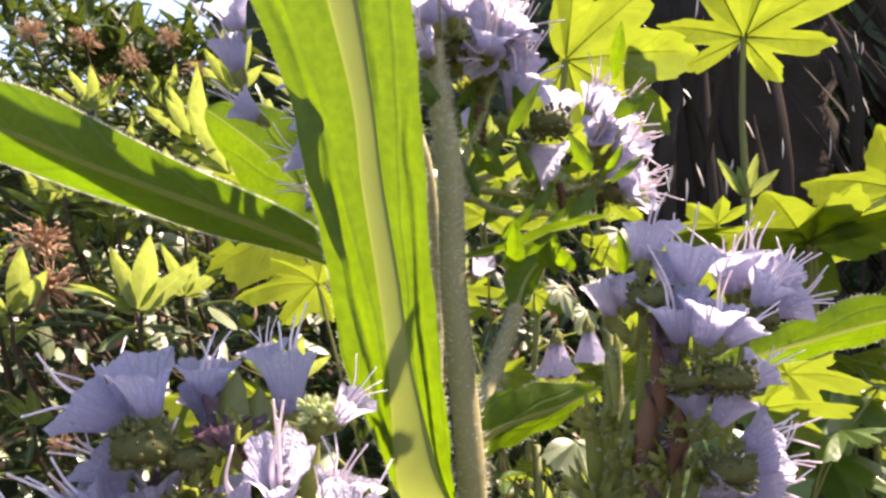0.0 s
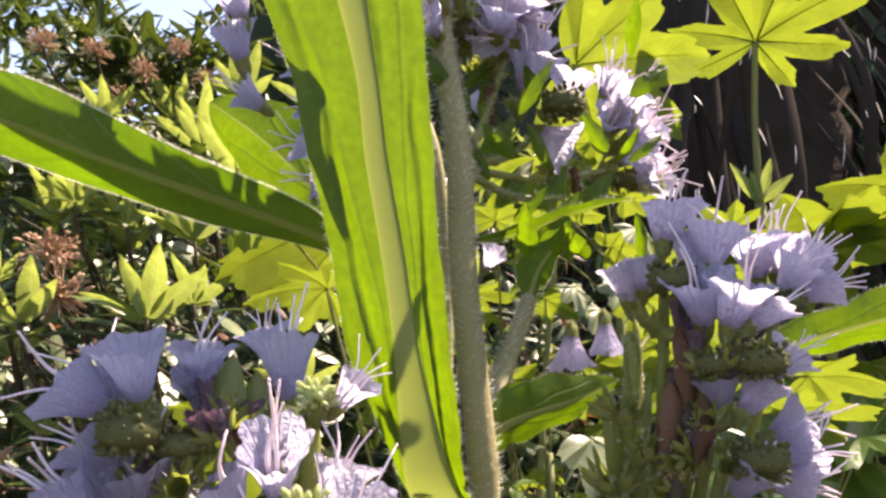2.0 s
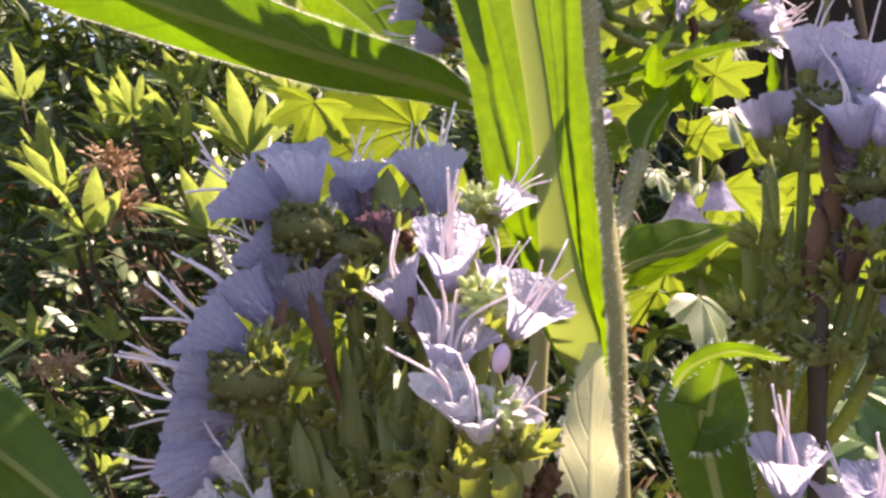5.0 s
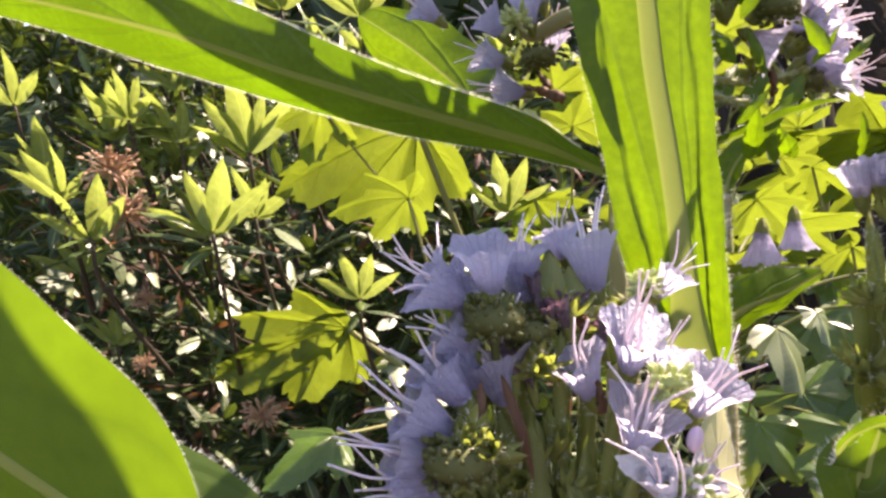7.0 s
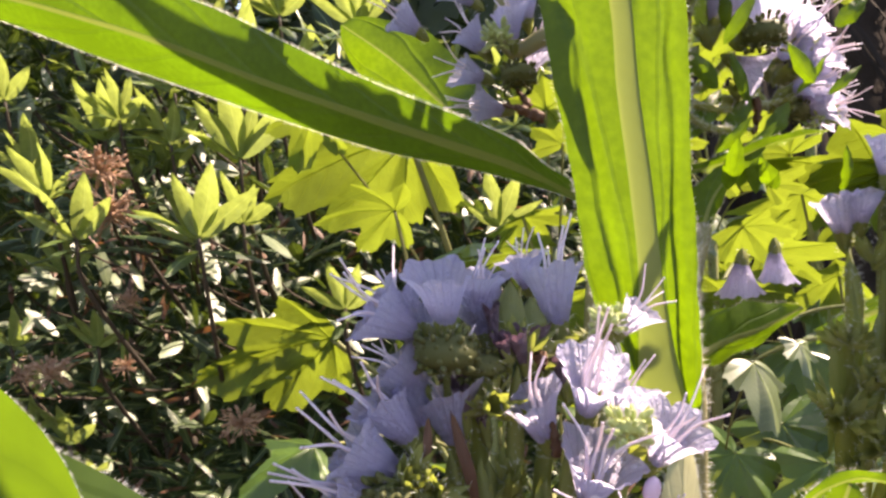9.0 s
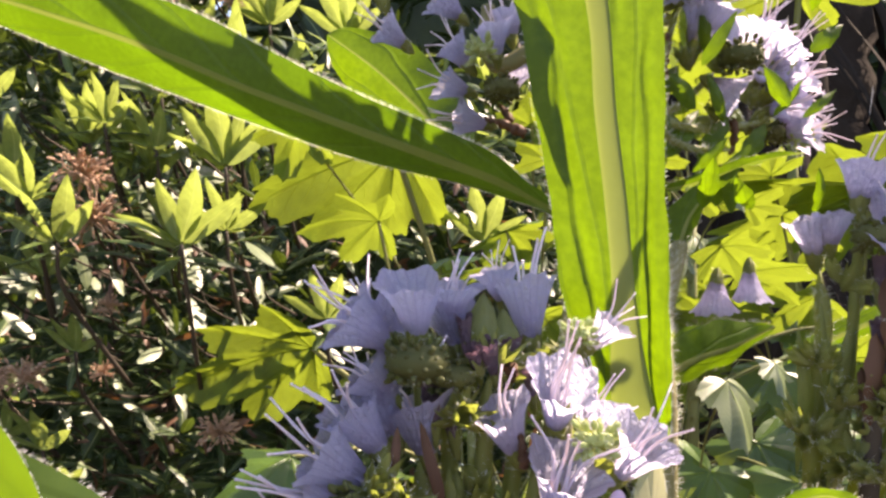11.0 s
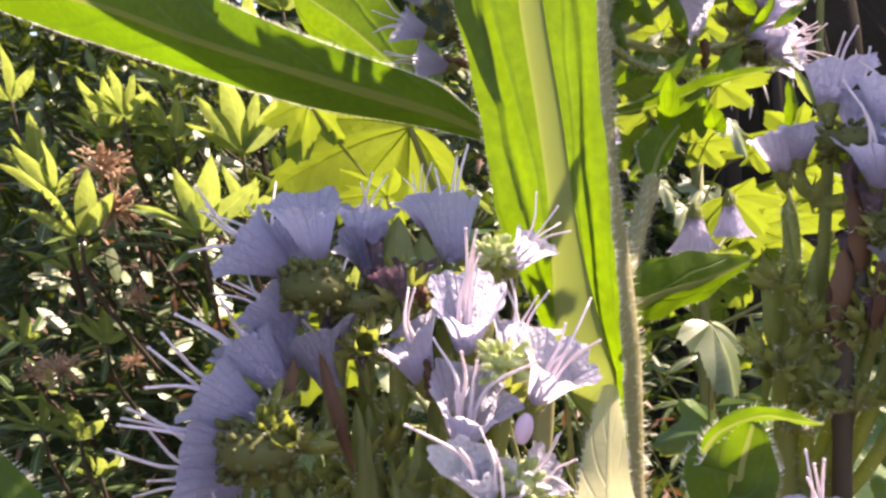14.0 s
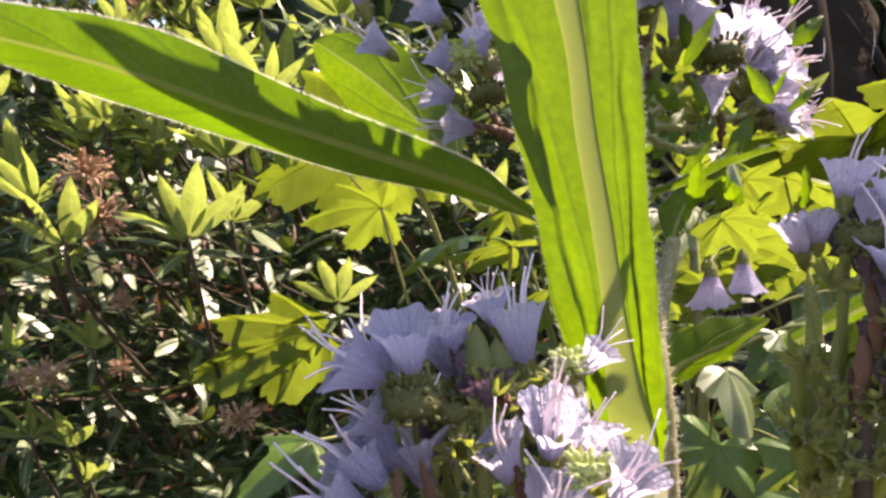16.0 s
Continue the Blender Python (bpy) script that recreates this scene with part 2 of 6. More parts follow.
def smooth_line(pts, n):
    """n + 1 points on a soft curve through pts."""
    pts = [V(p) for p in pts]
    if len(pts) == 2:
        return [pts[0].lerp(pts[1], i / n) for i in range(n + 1)]
    ext = [pts[0] * 2 - pts[1]] + pts + [pts[-1] * 2 - pts[-2]]
    out = []
    for i in range(n + 1):
        f = i / n * (len(pts) - 1)
        k = min(int(f), len(pts) - 2)
        u = f - k
        a, b, c, d = ext[k:k + 4]
        out.append(0.5 * ((2 * b) + (c - a) * u + (2 * a - 5 * b + 4 * c - d) * u * u + (3 * b - a - 3 * c + d) * u ** 3))
    return out


def tube_data(pts, r0, r1, n=24, sides=8, squash=1.0, bulge=None):
    line = smooth_line(pts, n)
    verts, faces, uvs = [], [], []
    ref = V((0.13, 0.9, 0.41))
    for i, p in enumerate(line):
        t = (line[min(i + 1, n)] - line[max(i - 1, 0)]).normalized()
        a = t.cross(ref).normalized()
        b = t.cross(a)
        r = r0 + (r1 - r0) * i / n
        if bulge:
            r *= bulge(i / n)
        for k in range(sides):
            an = 2 * math.pi * k / sides
            verts.append(p + a * (r * math.cos(an)) + b * (r * squash * math.sin(an)))
            uvs.append((k / sides, i / n))
    for i in range(n):
        for k in range(sides):
            k2 = (k + 1) % sides
            faces.append((i * sides + k, i * sides + k2, (i + 1) * sides + k2, (i + 1) * sides + k))
    faces.append(tuple(range(sides))[::-1])
    faces.append(tuple(n * sides + k for k in range(sides)))
    return verts, faces, uvs


def join_data(many):
    verts, faces, uvs = [], [], []
    for v, f, u in many:
        o = len(verts)
        verts += list(v)
        uvs += list(u)
        faces += [tuple(i + o for i in q) for q in f]
    return verts, faces, uvs


def tube(name, pts, r0, r1, material, parent, label="", n=24, sides=8, bulge=None):
    v, f, u = tube_data(pts, r0, r1, n, sides, bulge=bulge)
    return part(name, mesh_of(name, v, f, material, u), parent, label)


def hairs_on_tube(name, pts, r0, r1, count, length, material, parent, seed, lean=0.3, thick=0.00004):
    """Stiff hairs that stand off a stem."""
    rng = random.Random(seed)
    line = smooth_line(pts, 60)
    verts, faces = [], []
    for _ in range(count):
        f = rng.random() * 59
        i = int(f)
        p = line[i].lerp(line[i + 1], f - i)
        t = (line[i + 1] - line[i]).normalized()
        a = t.cross(V((0.13, 0.9, 0.41))).normalized()
        b = t.cross(a)
        an = rng.random() * 6.283
        d = a * math.cos(an) + b * math.sin(an)
        r = (r0 + (r1 - r0) * f / 60) * 0.97
        s = t.cross(d) * thick * rng.uniform(0.7, 1.3)
        tip = (d + t * rng.uniform(-0.1, lean * 2) + a * rng.uniform(-0.2, 0.2)).normalized() * length * rng.uniform(0.5, 1.2)
        o = len(verts)
        q = p + d * r
        verts += [q - s, q + s, q + t * thick * 1.5, q + tip]
        faces += [(o, o + 1, o + 3), (o + 1, o + 2, o + 3), (o + 2, o, o + 3)]
    return part(name, mesh_of(name, verts, faces, material), parent, kind="stuff")


def profile(v, kind):
    if kind == "strap":      # broad and long, narrowed to a clasping base
        return (0.30 + 0.70 * min(1, v / 0.62) ** 0.9) * min(1, max(0.0, (1 - v) / 0.30)) ** 0.62
    if kind == "lance":
        return max(0.0, math.sin(math.pi * v ** 0.82)) ** 0.8 * 0.97 + 0.03 * (1 - v)
    if kind == "oval":
        return max(0.0, math.sin(math.pi * v ** 0.95)) ** 0.62
    return 1.0


def leaf_data(ctrl, width, face, kind="lance", fold=18, n=36, m=5, ripple=0.0, waves=7, seed=0, skew=1.0, rib=None):
    """Blade round a curved midrib: face is the way the under or upper side looks; fold lifts both halves out of one plane."""
    rng = random.Random(seed)
    line = smooth_line(ctrl, n)
    ph = [rng.random() * 6.28 for _ in range(4)]
    verts, uvs, faces = [], [], []
    fold = radians(fold)
    face = V(face).normalized()
    for i, p in enumerate(line):
        v = i / n
        t = (line[min(i + 1, n)] - line[max(i - 1, 0)]).normalized()
        side = t.cross(face).normalized()
        nor = side.cross(t).normalized()
        w = 0.5 * width * profile(v, kind)
        for j in range(-m, m + 1):
            s = j / m
            if rib and j:
                g = min(0.8, rib * (1 - 0.7 * v) / max(w, 1e-6))
                s = math.copysign(g + (1 - g) * (abs(j) - 1) / (m - 1), j)
            wj = w * (skew if s > 0 else 1.0) * (1 + 0.05 * math.sin(v * waves * 5 + ph[2] + s * 2))
            lift = math.sin(fold) * abs(s) ** 1.25 * wj
            rip = ripple * abs(s) ** 2 * math.sin(v * waves * 6.28 + ph[0 if s < 0 else 1]) * min(1, v * 6)
            verts.append(p + side * (s * wj * math.cos(fold)) + nor * (-lift + rip))
            uvs.append((0.5 + 0.5 * s, v))
    row = 2 * m + 1
    for i in range(n):
        for j in range(row - 1):
            if rib and j in (m - 1, m):
                continue
            faces.append((i * row + j, i * row + j + 1, (i + 1) * row + j + 1, (i + 1) * row + j))
    return verts, faces, uvs


def big_leaf(parent, ctrl, width, face, kind="strap", fold=14, rib=0.0012, label="", ripple=0.0004, waves=6, seed=0, mat=None, name="leaf",
             skew=1.0, fringe=500, nap=1.0, rib_mat=None):
    """A near leaf: blade, raised midrib on the side that looks along face, and a fringe of hairs along its edge."""
    v, f, u = leaf_data(ctrl, width, face, kind, fold, 60, 8, ripple, waves, seed, skew, rib)
    blade = part(name, mesh_of(name, v, f, mat or M_BLADE, u), parent, label)
    face = V(face).normalized()
    # the midrib fills the gap between the two halves as a rounded shell
    rv, ru, rf = [], [], []
    for i in range(61):
        lft, mid, rgt = (V(v[i * 17 + j]) for j in (7, 8, 9))
        half = (rgt - lft) * 0.5
        cen = (rgt + lft) * 0.5
        for k in range(9):
            a = math.pi * k / 8
            rv.append(cen - half * math.cos(a) * 1.06 + face * half.length * 0.2 * math.sin(a))
            ru.append((k / 8, i / 60))
    for i in range(60):
        for k in range(8):
            rf.append((i * 9 + k, i * 9 + k + 1, (i + 1) * 9 + k + 1, (i + 1) * 9 + k))
    part("midrib", mesh_of("midrib", rv, rf, rib_mat or M_RIB, ru), blade, "pale raised midrib")
    if fringe:
        rng = random.Random(seed + 5)
        hv, hf = [], []
        for _ in range(fringe):
            i = rng.randrange(2, 58)
            e = 0 if rng.random() < 0.5 else 16
            a, b = V(v[i * 17 + e]), V(v[(i + 1) * 17 + e])
            inner = V(v[i * 17 + (1 if e == 0 else 15)])
            q = a.lerp(b, rng.random())
            out = (a - inner).normalized()
            along = (b - a).normalized()
            tip = (out + along * rng.uniform(0.1, 0.9) + face * rng.uniform(-0.5, 0.5)).normalized() * rng.uniform(0.0004, 0.0010) * nap
            o = len(hv)
            hv += [q - along * 0.000035 * nap, q + along * 0.000035 * nap, q + tip]
            hf.append((o, o + 1, o + 2))
        part("edge_hairs", mesh_of("edge_hairs", hv, hf, M_HAIR), blade, kind="stuff")
    return blade


# ---- one blossom and its pieces, in units of its own length, axis along z ----
def corolla_mesh(seed, droop=0.0, open_=1.0):
    """An oblique funnel with five broad, rounded, softly ruffled lobes."""
    rng = random.Random(seed)
    n, rings = 60, 12
    ph = [rng.random() * 6.28 for _ in range(3)]
    rag = [rng.uniform(-1, 1) for _ in range(10)]
    verts, uvs, faces = [], [], []
    for i in range(rings + 1):
        v = i / rings
        flare = max(0.0, v - 0.58) / 0.42
        for k in range(n + 1):
            a = 2 * math.pi * k / n
            lobe = abs(math.cos(2.5 * a)) ** 0.75
            j = int(2.5 * a / math.pi + 0.5) % 5
            r = 0.085 + 0.05 * v + 0.31 * open_ * max(0.0, v - 0.10) ** 0.95
            r += flare ** 2 * open_ * (0.035 + 0.055 * lobe + 0.05 * rag[j] * lobe)
            r *= 1 + 0.035 * v * math.cos(5 * a) + 0.05 * v * math.sin(2 * a + ph[2])
            r *= 1 + flare * (0.045 * math.sin(10 * a + ph[0]) + 0.03 * math.sin(17 * a + ph[1]))
            z = v * (0.91 + 0.06 * math.cos(a)) + flare ** 1.4 * (0.065 * lobe + 0.035 * rag[j + 5] * lobe)
            z += flare ** 2 * 0.02 * math.sin(11 * a + ph[0]) - 0.05 * flare ** 3 * open_
            verts.append((r * math.cos(a) + droop * v * v * 0.2, r * math.sin(a) * 0.92, z))
            uvs.append((k / n, v))
    for i in range(rings):
        for k in range(n):
            faces.append((i * (n + 1) + k, i * (n + 1) + k + 1, (i + 1) * (n + 1) + k + 1, (i + 1) * (n + 1) + k))
    return verts, faces, uvs


def stamen_data(seed, k):
    rng = random.Random(seed * 31 + k)
    a = 6.28 * k / 5 + rng.uniform(-0.5, 0.5)
    out = rng.uniform(0.12, 0.34)
    ln = rng.uniform(1.2, 1.65)
    d = V((math.cos(a), math.sin(a), 0))
    bend = V((0.32 * rng.uniform(-1, 1), 0.32 * rng.uniform(-1, 1), 0))
    pts = [V((0, 0, 0.25)) + d * 0.06, V((0, 0, 0.75)) + d * 0.12, V((0, 0, 0.5 + ln * 0.4)) + d * out * 0.6 + bend * 0.3, V((0, 0, ln)) + d * out * 1.3 + bend]
    return pts


def blob_data(at, r, along, stretch=1.6, sides=6, rings=5):
    q = V(along).to_track_quat("Z", "Y")
    verts, faces, uvs = [], [], []
    for i in range(rings + 1):
        th = math.pi * i / rings
        for k in range(sides):
            a = 6.2832 * k / sides
            verts.append(V(at) + q @ V((r * math.sin(th) * math.cos(a), r * math.sin(th) * math.sin(a), -r * stretch * math.cos(th))))
            uvs.append((k / sides, i / rings))
    for i in range(rings):
        for k in range(sides):
            k2 = (k + 1) % sides
            faces.append((i * sides + k, i * sides + k2, (i + 1) * sides + k2, (i + 1) * sides + k))
    return verts, faces, uvs


def hair_data(rng, at, d, length, thick):
    s = V(d).cross(V((rng.uniform(-1, 1), rng.uniform(-1, 1), 0.3))).normalized() * thick
    return [V(at) - s, V(at) + s, V(at) + V(d) * length], [(0, 1, 2)], [(0, 0), (1, 0), (0, 1)]


def calyx_data(seed):
    rng = random.Random(seed)
    many = []
    for k in range(5):
        a = 6.2832 * k / 5 + 0.3
        d = V((math.cos(a), math.sin(a), 0))
        c = [d * 0.03 + V((0, 0, -0.12)), d * 0.14 + V((0, 0, 0.12)), d * (0.15 + 0.05 * rng.random()) + V((0, 0, 0.46 + 0.08 * rng.random()))]
        many.append(leaf_data(c, 0.27, d, "lance", 25, 8, 2, 0, 1, seed))
    hairs = []
    for _ in range(34):
        a = rng.random() * 6.2832
        z = rng.uniform(-0.1, 0.5)
        d = V((math.cos(a), math.sin(a), rng.uniform(0.0, 0.7))).normalized()
        hairs.append(hair_data(rng, V((math.cos(a), math.sin(a), 0)) * (0.12 + 0.16 * max(z, 0)) + V((0, 0, z)), d, rng.uniform(0.06, 0.13), 0.005))
    return join_data(many), join_data(hairs)


KINDS = 7
COROLLA = [mesh_of("flower", *corolla_mesh(i, 0.4 * (i % 2), 0.85 + 0.07 * i)[:2], M_PETAL, corolla_mesh(i, 0, 1)[2]) for i in range(KINDS)]
FADED = [mesh_of("faded_flower", *corolla_mesh(i + 9, 1.0, 0.6 + 0.2 * i)[:2], M_OLDPETAL, corolla_mesh(i, 0, 1)[2]) for i in range(2)]
SHADED_FLOWER = [mesh_of("purple_flower", *corolla_mesh(i + 19, 0.6, 0.35 + 0.15 * i)[:2], M_SHADED_PETAL, corolla_mesh(i, 0, 1)[2]) for i in range(3)]
STAMEN = []
for i_ in range(KINDS):
    for k_ in range(5):
        pts_ = stamen_data(i_, k_)
        d_ = tube_data(pts_, 0.034, 0.015, 12, 5)
        b_ = blob_data(pts_[-1], 0.021, pts_[-1] - pts_[-2], 1.5)
        # the pollen head sits on the end of the thread, one mesh with it
        j_ = join_data([d_, b_])
        STAMEN.append(mesh_of("stamen", j_[0], j_[1], M_STAMEN, j_[2]))
CALYX, CALYX_HAIR = [], []
for i_ in range(3):
    c_, h_ = calyx_data(i_)
    CALYX.append(mesh_of("calyx", c_[0], c_[1], M_CALYX, c_[2]))
    CALYX_HAIR.append(mesh_of("calyx_hairs", h_[0], h_[1], M_HAIR, h_[2]))
COUNT = [0]


def blossom(parent, base, mouth, size=0.0095, faded=False, stamens=4, label=""):
    """A funnel flower whose tube starts at base and opens towards mouth."""
    COUNT[0] += 1
    s = COUNT[0]
    rng = random.Random(s * 7)
    d = (V(mouth) - V(base)).normalized()
    q = d.to_track_quat("Z", "Y").to_matrix().to_4x4() @ Matrix.Rotation(rng.random() * 6.28, 4, "Z")
    m = Matrix.Translation(base) @ q @ Matrix.Diagonal((size, size, size * rng.uniform(0.95, 1.08), 1))
    k = s % KINDS
    fl = part("faded_flower" if faded else "flower", FADED[s % 2] if faded else COROLLA[k], parent, label, m)
    for j in range(stamens):
        part("stamen", STAMEN[k * 5 + j], fl)
    c = part("calyx", CALYX[s % 3], fl, "hairy green calyx")
    part("calyx_hairs", CALYX_HAIR[s % 3], fl, kind="stuff")
    return fl


def shaded_old_flower(parent, base, mouth, size=0.0075):
    """A collapsed old corolla, still in its calyx, its dull purple darkened to stand for shade."""
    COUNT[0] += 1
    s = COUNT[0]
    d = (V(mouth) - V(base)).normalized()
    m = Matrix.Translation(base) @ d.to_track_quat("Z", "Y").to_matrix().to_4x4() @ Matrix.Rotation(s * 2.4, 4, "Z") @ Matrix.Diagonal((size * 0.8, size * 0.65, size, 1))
    fl = part("purple_flower", SHADED_FLOWER[s % 3], parent, "limp old flower, purple darkened for shade", m)
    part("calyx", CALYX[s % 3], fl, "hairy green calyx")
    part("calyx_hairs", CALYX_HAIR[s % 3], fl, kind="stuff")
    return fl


def calyx_cluster(parent, at, radius, n, seed, up=(0, -0.3, 1)):
    """Hairy empty calyces crowded on a short branch end."""
    rng = random.Random(seed + 500)
    for k in range(n):
        d = (V(up) + V((rng.uniform(-1, 1), rng.uniform(-1, 0.6), rng.uniform(-0.9, 0.9))) * 1.1).normalized()
        s = rng.uniform(0.0062, 0.0085)
        b = V(at) + d * radius * rng.uniform(0.0, 0.6)
        m = Matrix.Translation(b) @ d.to_track_quat("Z", "Y").to_matrix().to_4x4() @ Matrix.Rotation(rng.random() * 6.28, 4, "Z") @ Matrix.Diagonal((s, s, s, 1))
        c = part("calyx", CALYX[k % 3], parent, "hairy green calyx", m)
        part("calyx_hairs", CALYX_HAIR[k % 3], c, kind="stuff")


def closed_end(x):
    return 1.0 if x < 0.85 else math.sqrt(max(0.0, 1 - ((x - 0.85) / 0.15) ** 2)) + 0.03


BUD_MESH = {}


def bud_coil(parent, at, along, size=0.0045, seed=0, pale=True):
    """The rolled end of a flowering branch: a curled axis with rows of hairy green buds."""
    rng = random.Random(seed + 77)
    q = V(along).to_track_quat("Z", "Y")
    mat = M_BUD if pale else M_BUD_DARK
    if pale not in BUD_MESH:
        bv, bf, bu = blob_data((0, 0, 0), 0.85, (0, 0, 1), 2.0, 8, 7)
        bv = [p * (1 + 0.12 * math.sin(4 * math.atan2(p.y, p.x))) for p in bv]
        hs = []
        for _ in range(70):
            e = V((rng.uniform(-1, 1), rng.uniform(-1, 1), rng.uniform(-0.6, 1.2))).normalized()
            hs.append(hair_data(rng, V((e.x * 0.8, e.y * 0.8, e.z * 1.5)), e + V((0, 0, 0.4)), rng.uniform(0.4, 1.0) * (1 if pale else 0.6), 0.028 if pale else 0.016))
        hv, hf, hu = join_data(hs)
        BUD_MESH[pale] = (mesh_of("bud", bv, bf, mat, bu), mesh_of("bud_hairs", hv, hf, M_HAIR, hu))
    axis = [V(at) + q @ V((size * 0.6 * (0.95 - 0.045 * i) * math.cos(i * 0.62), 0, size * 0.6 * (0.95 - 0.045 * i) * math.sin(i * 0.62))) for i in range(15)]
    v, f, u = tube_data(axis, size * (0.30 if pale else 0.55), size * (0.14 if pale else 0.30), 30, 8)
    ob = part("bud_coil", mesh_of("bud_coil", v, f, mat, u), parent, "curled tip with green hairy buds")
    count = 36 if pale else 90
    for i in range(count):
        # two crowded rows that wind inwards, closed up into one knob
        a = i * 10.5 / count
        r = size * (0.98 - 0.6 * i / count)
        c = V(at) + q @ V((r * math.cos(a), ((i % 4) - 1.5) * size * 0.36 * (1 + 0.3 * rng.uniform(-1, 1)), r * math.sin(a)))
        d = (c - V(at)).normalized() + V((0, 0, 0.35))
        k = size * (0.17 if pale else 0.115) * rng.uniform(0.8, 1.2)
        m = Matrix.Translation(c) @ d.to_track_quat("Z", "Y").to_matrix().to_4x4() @ Matrix.Diagonal((k, k, k * (1.0 if pale else 0.8), 1))
        part("bud", BUD_MESH[pale][0], ob, m=m)
        if pale or i % 3 == 0:
            part("bud_hairs", BUD_MESH[pale][1], ob, m=m, kind="stuff")
    return ob


def withered(parent, base, tip, r=0.0016, seed=0):
    """A dried, twisted flower left on the stem."""
    rng = random.Random(seed + 300)
    b, t = V(base), V(tip)
    mid = b.lerp(t, 0.5) + V((rng.uniform(-1, 1), rng.uniform(-1, 1), 0)) * r * 0.5
    v, f, u = tube_data([b, mid, t], r * 0.3, r * 0.75, 18, 10, bulge=lambda x: (0.7 + 0.5 * math.sin(x * 2.9) + 0.22 * math.sin(x * 19)) * (1 if x < 0.85 else 1.6 - 0.5 * x))
    v = [p + V((rng.uniform(-1, 1), rng.uniform(-1, 1), rng.uniform(-1, 1))) * r * 0.26 for p in v]
    return part("withered_flower", mesh_of("withered_flower", v, f, M_WITHER, u), parent, "dry brown withered flower")


def bract(parent, base, tip, width, face=(0, -1, 0), seed=0, mat=None, bend=0.0015):
    b, t = V(base), V(tip)
    mid = b.lerp(t, 0.5) + V(face) * bend
    v, f, u = leaf_data([b, mid, t], width, face, "lance", 20, 14, 3, width * 0.05, 3, seed)
    return part("bract", mesh_of("bract", v, f, mat or M_BRACT, u), parent)


def lobed_leaf(parent, centre, normal, aim, radius, lobes=9, span=250, seed=0, droop=0.25, mat=None, stalk=None, label="", inner=0.40, slim=0.20, cup=0.0, taper=0.38, teeth=0.05):
    """A hand-shaped leaf: pointed lobes round the stalk's end, each with its own vein."""
    rng = random.Random(seed + 900)
    nor = V(normal).normalized()
    aim = (V(aim) - nor * V(aim).dot(nor)).normalized()
    side = nor.cross(aim)
    angs = [radians(-span / 2 + span * i / (lobes - 1)) for i in range(lobes)]
    lens = [radius * (1.0 - taper * abs(i - (lobes - 1) / 2) / ((lobes - 1) / 2) ** 1.0) * rng.uniform(0.92, 1.05) for i in range(lobes)]

    def reach(th):
        best = radius * inner * (0.85 if abs(th) > radians(span / 2 + 8) else 1.0)
        if abs(th) > radians(span / 2 + 16):
            best = radius * 0.05
        for a, ln in zip(angs, lens):
            d = (th - a + math.pi) % (2 * math.pi) - math.pi
            if abs(d) > 1.2:
                continue
            A, B, c = ln * 0.47, ln * slim, ln * 0.50
            ca, sa = math.cos(d), math.sin(d)
            qa = (ca / A) ** 2 + (sa / B) ** 2
            qb = -2 * ca * c / A ** 2
            qc = (c / A) ** 2 - 1
            disc = qb * qb - 4 * qa * qc
            if disc > 0:
                r = (-qb + math.sqrt(disc)) / (2 * qa)
                r += ln * 0.07 * math.exp(-(d / 0.045) ** 2) + ln * teeth * (math.exp(-((d - 0.19) / 0.05) ** 2) + math.exp(-((d + 0.21) / 0.05) ** 2))
                best = max(best, r)
        return best

    def place(x, y):
        r = math.hypot(x, y)
        h = -droop * r * r / radius + cup * r
        th = math.atan2(y, x)
        near = min(abs((th - a + math.pi) % (2 * math.pi) - math.pi) for a in angs)
        h -= 0.13 * r * min(1, near / 0.25) + 0.012 * radius * math.sin(7 * r / radius + 3 * th + seed)
        return V(centre) + aim * x + side * y + nor * h

    n, rings = 240, 9
    verts, uvs, faces = [V(centre)], [(0.5, 0)], []
    for k in range(n):
        th = -math.pi + 2 * math.pi * k / n
        rr = reach(th) * (1 + 0.035 * math.sin(k * 1.7) * rng.random())
        for i in range(1, rings + 1):
            r = rr * (i / rings)
            verts.append(place(r * math.cos(th), r * math.sin(th)))
            uvs.append((0.5 + 0.5 * math.sin(th), i / rings))
    for k in range(n):
        k2 = (k + 1) % n
        a, b = 1 + k * rings, 1 + k2 * rings
        faces.append((0, a, b))
        for i in range(rings - 1):
            faces.append((a + i, a + i + 1, b + i + 1, b + i))
    blade = part("leaf_blade", mesh_of("leaf_blade", verts, faces, mat or M_PALM_LEAF, uvs), parent, label)
    for a, ln in zip(angs, lens):
        pts = [place(math.cos(a) * ln * f, math.sin(a) * ln * f) - nor * radius * 0.004 for f in (0.02, 0.3, 0.6, 0.9)]
        many = [tube_data(pts, radius * 0.007, radius * 0.002, 10, 5)]
        for f in (0.28, 0.42, 0.56, 0.70):
            for sg in (-1, 1):
                e = ln * slim * 0.9 * math.sqrt(max(0.05, 1 - ((f + 0.05 - 0.5) / 0.47) ** 2))
                x0, y0 = math.cos(a) * ln * f, math.sin(a) * ln * f
                x1 = x0 + math.cos(a) * e * 0.9 - sg * math.sin(a) * e * 0.8
                y1 = y0 + math.sin(a) * e * 0.9 + sg * math.cos(a) * e * 0.8
                many.append(tube_data([place(x0, y0) - nor * radius * 0.003, place((x0 + x1) / 2, (y0 + y1) / 2) - nor * radius * 0.002, place(x1, y1)], radius * 0.0013, radius * 0.0004, 5, 4))
        vv, vf, vu = join_data(many)
        part("vein", mesh_of("vein", vv, vf, M_VEIN, vu), blade)
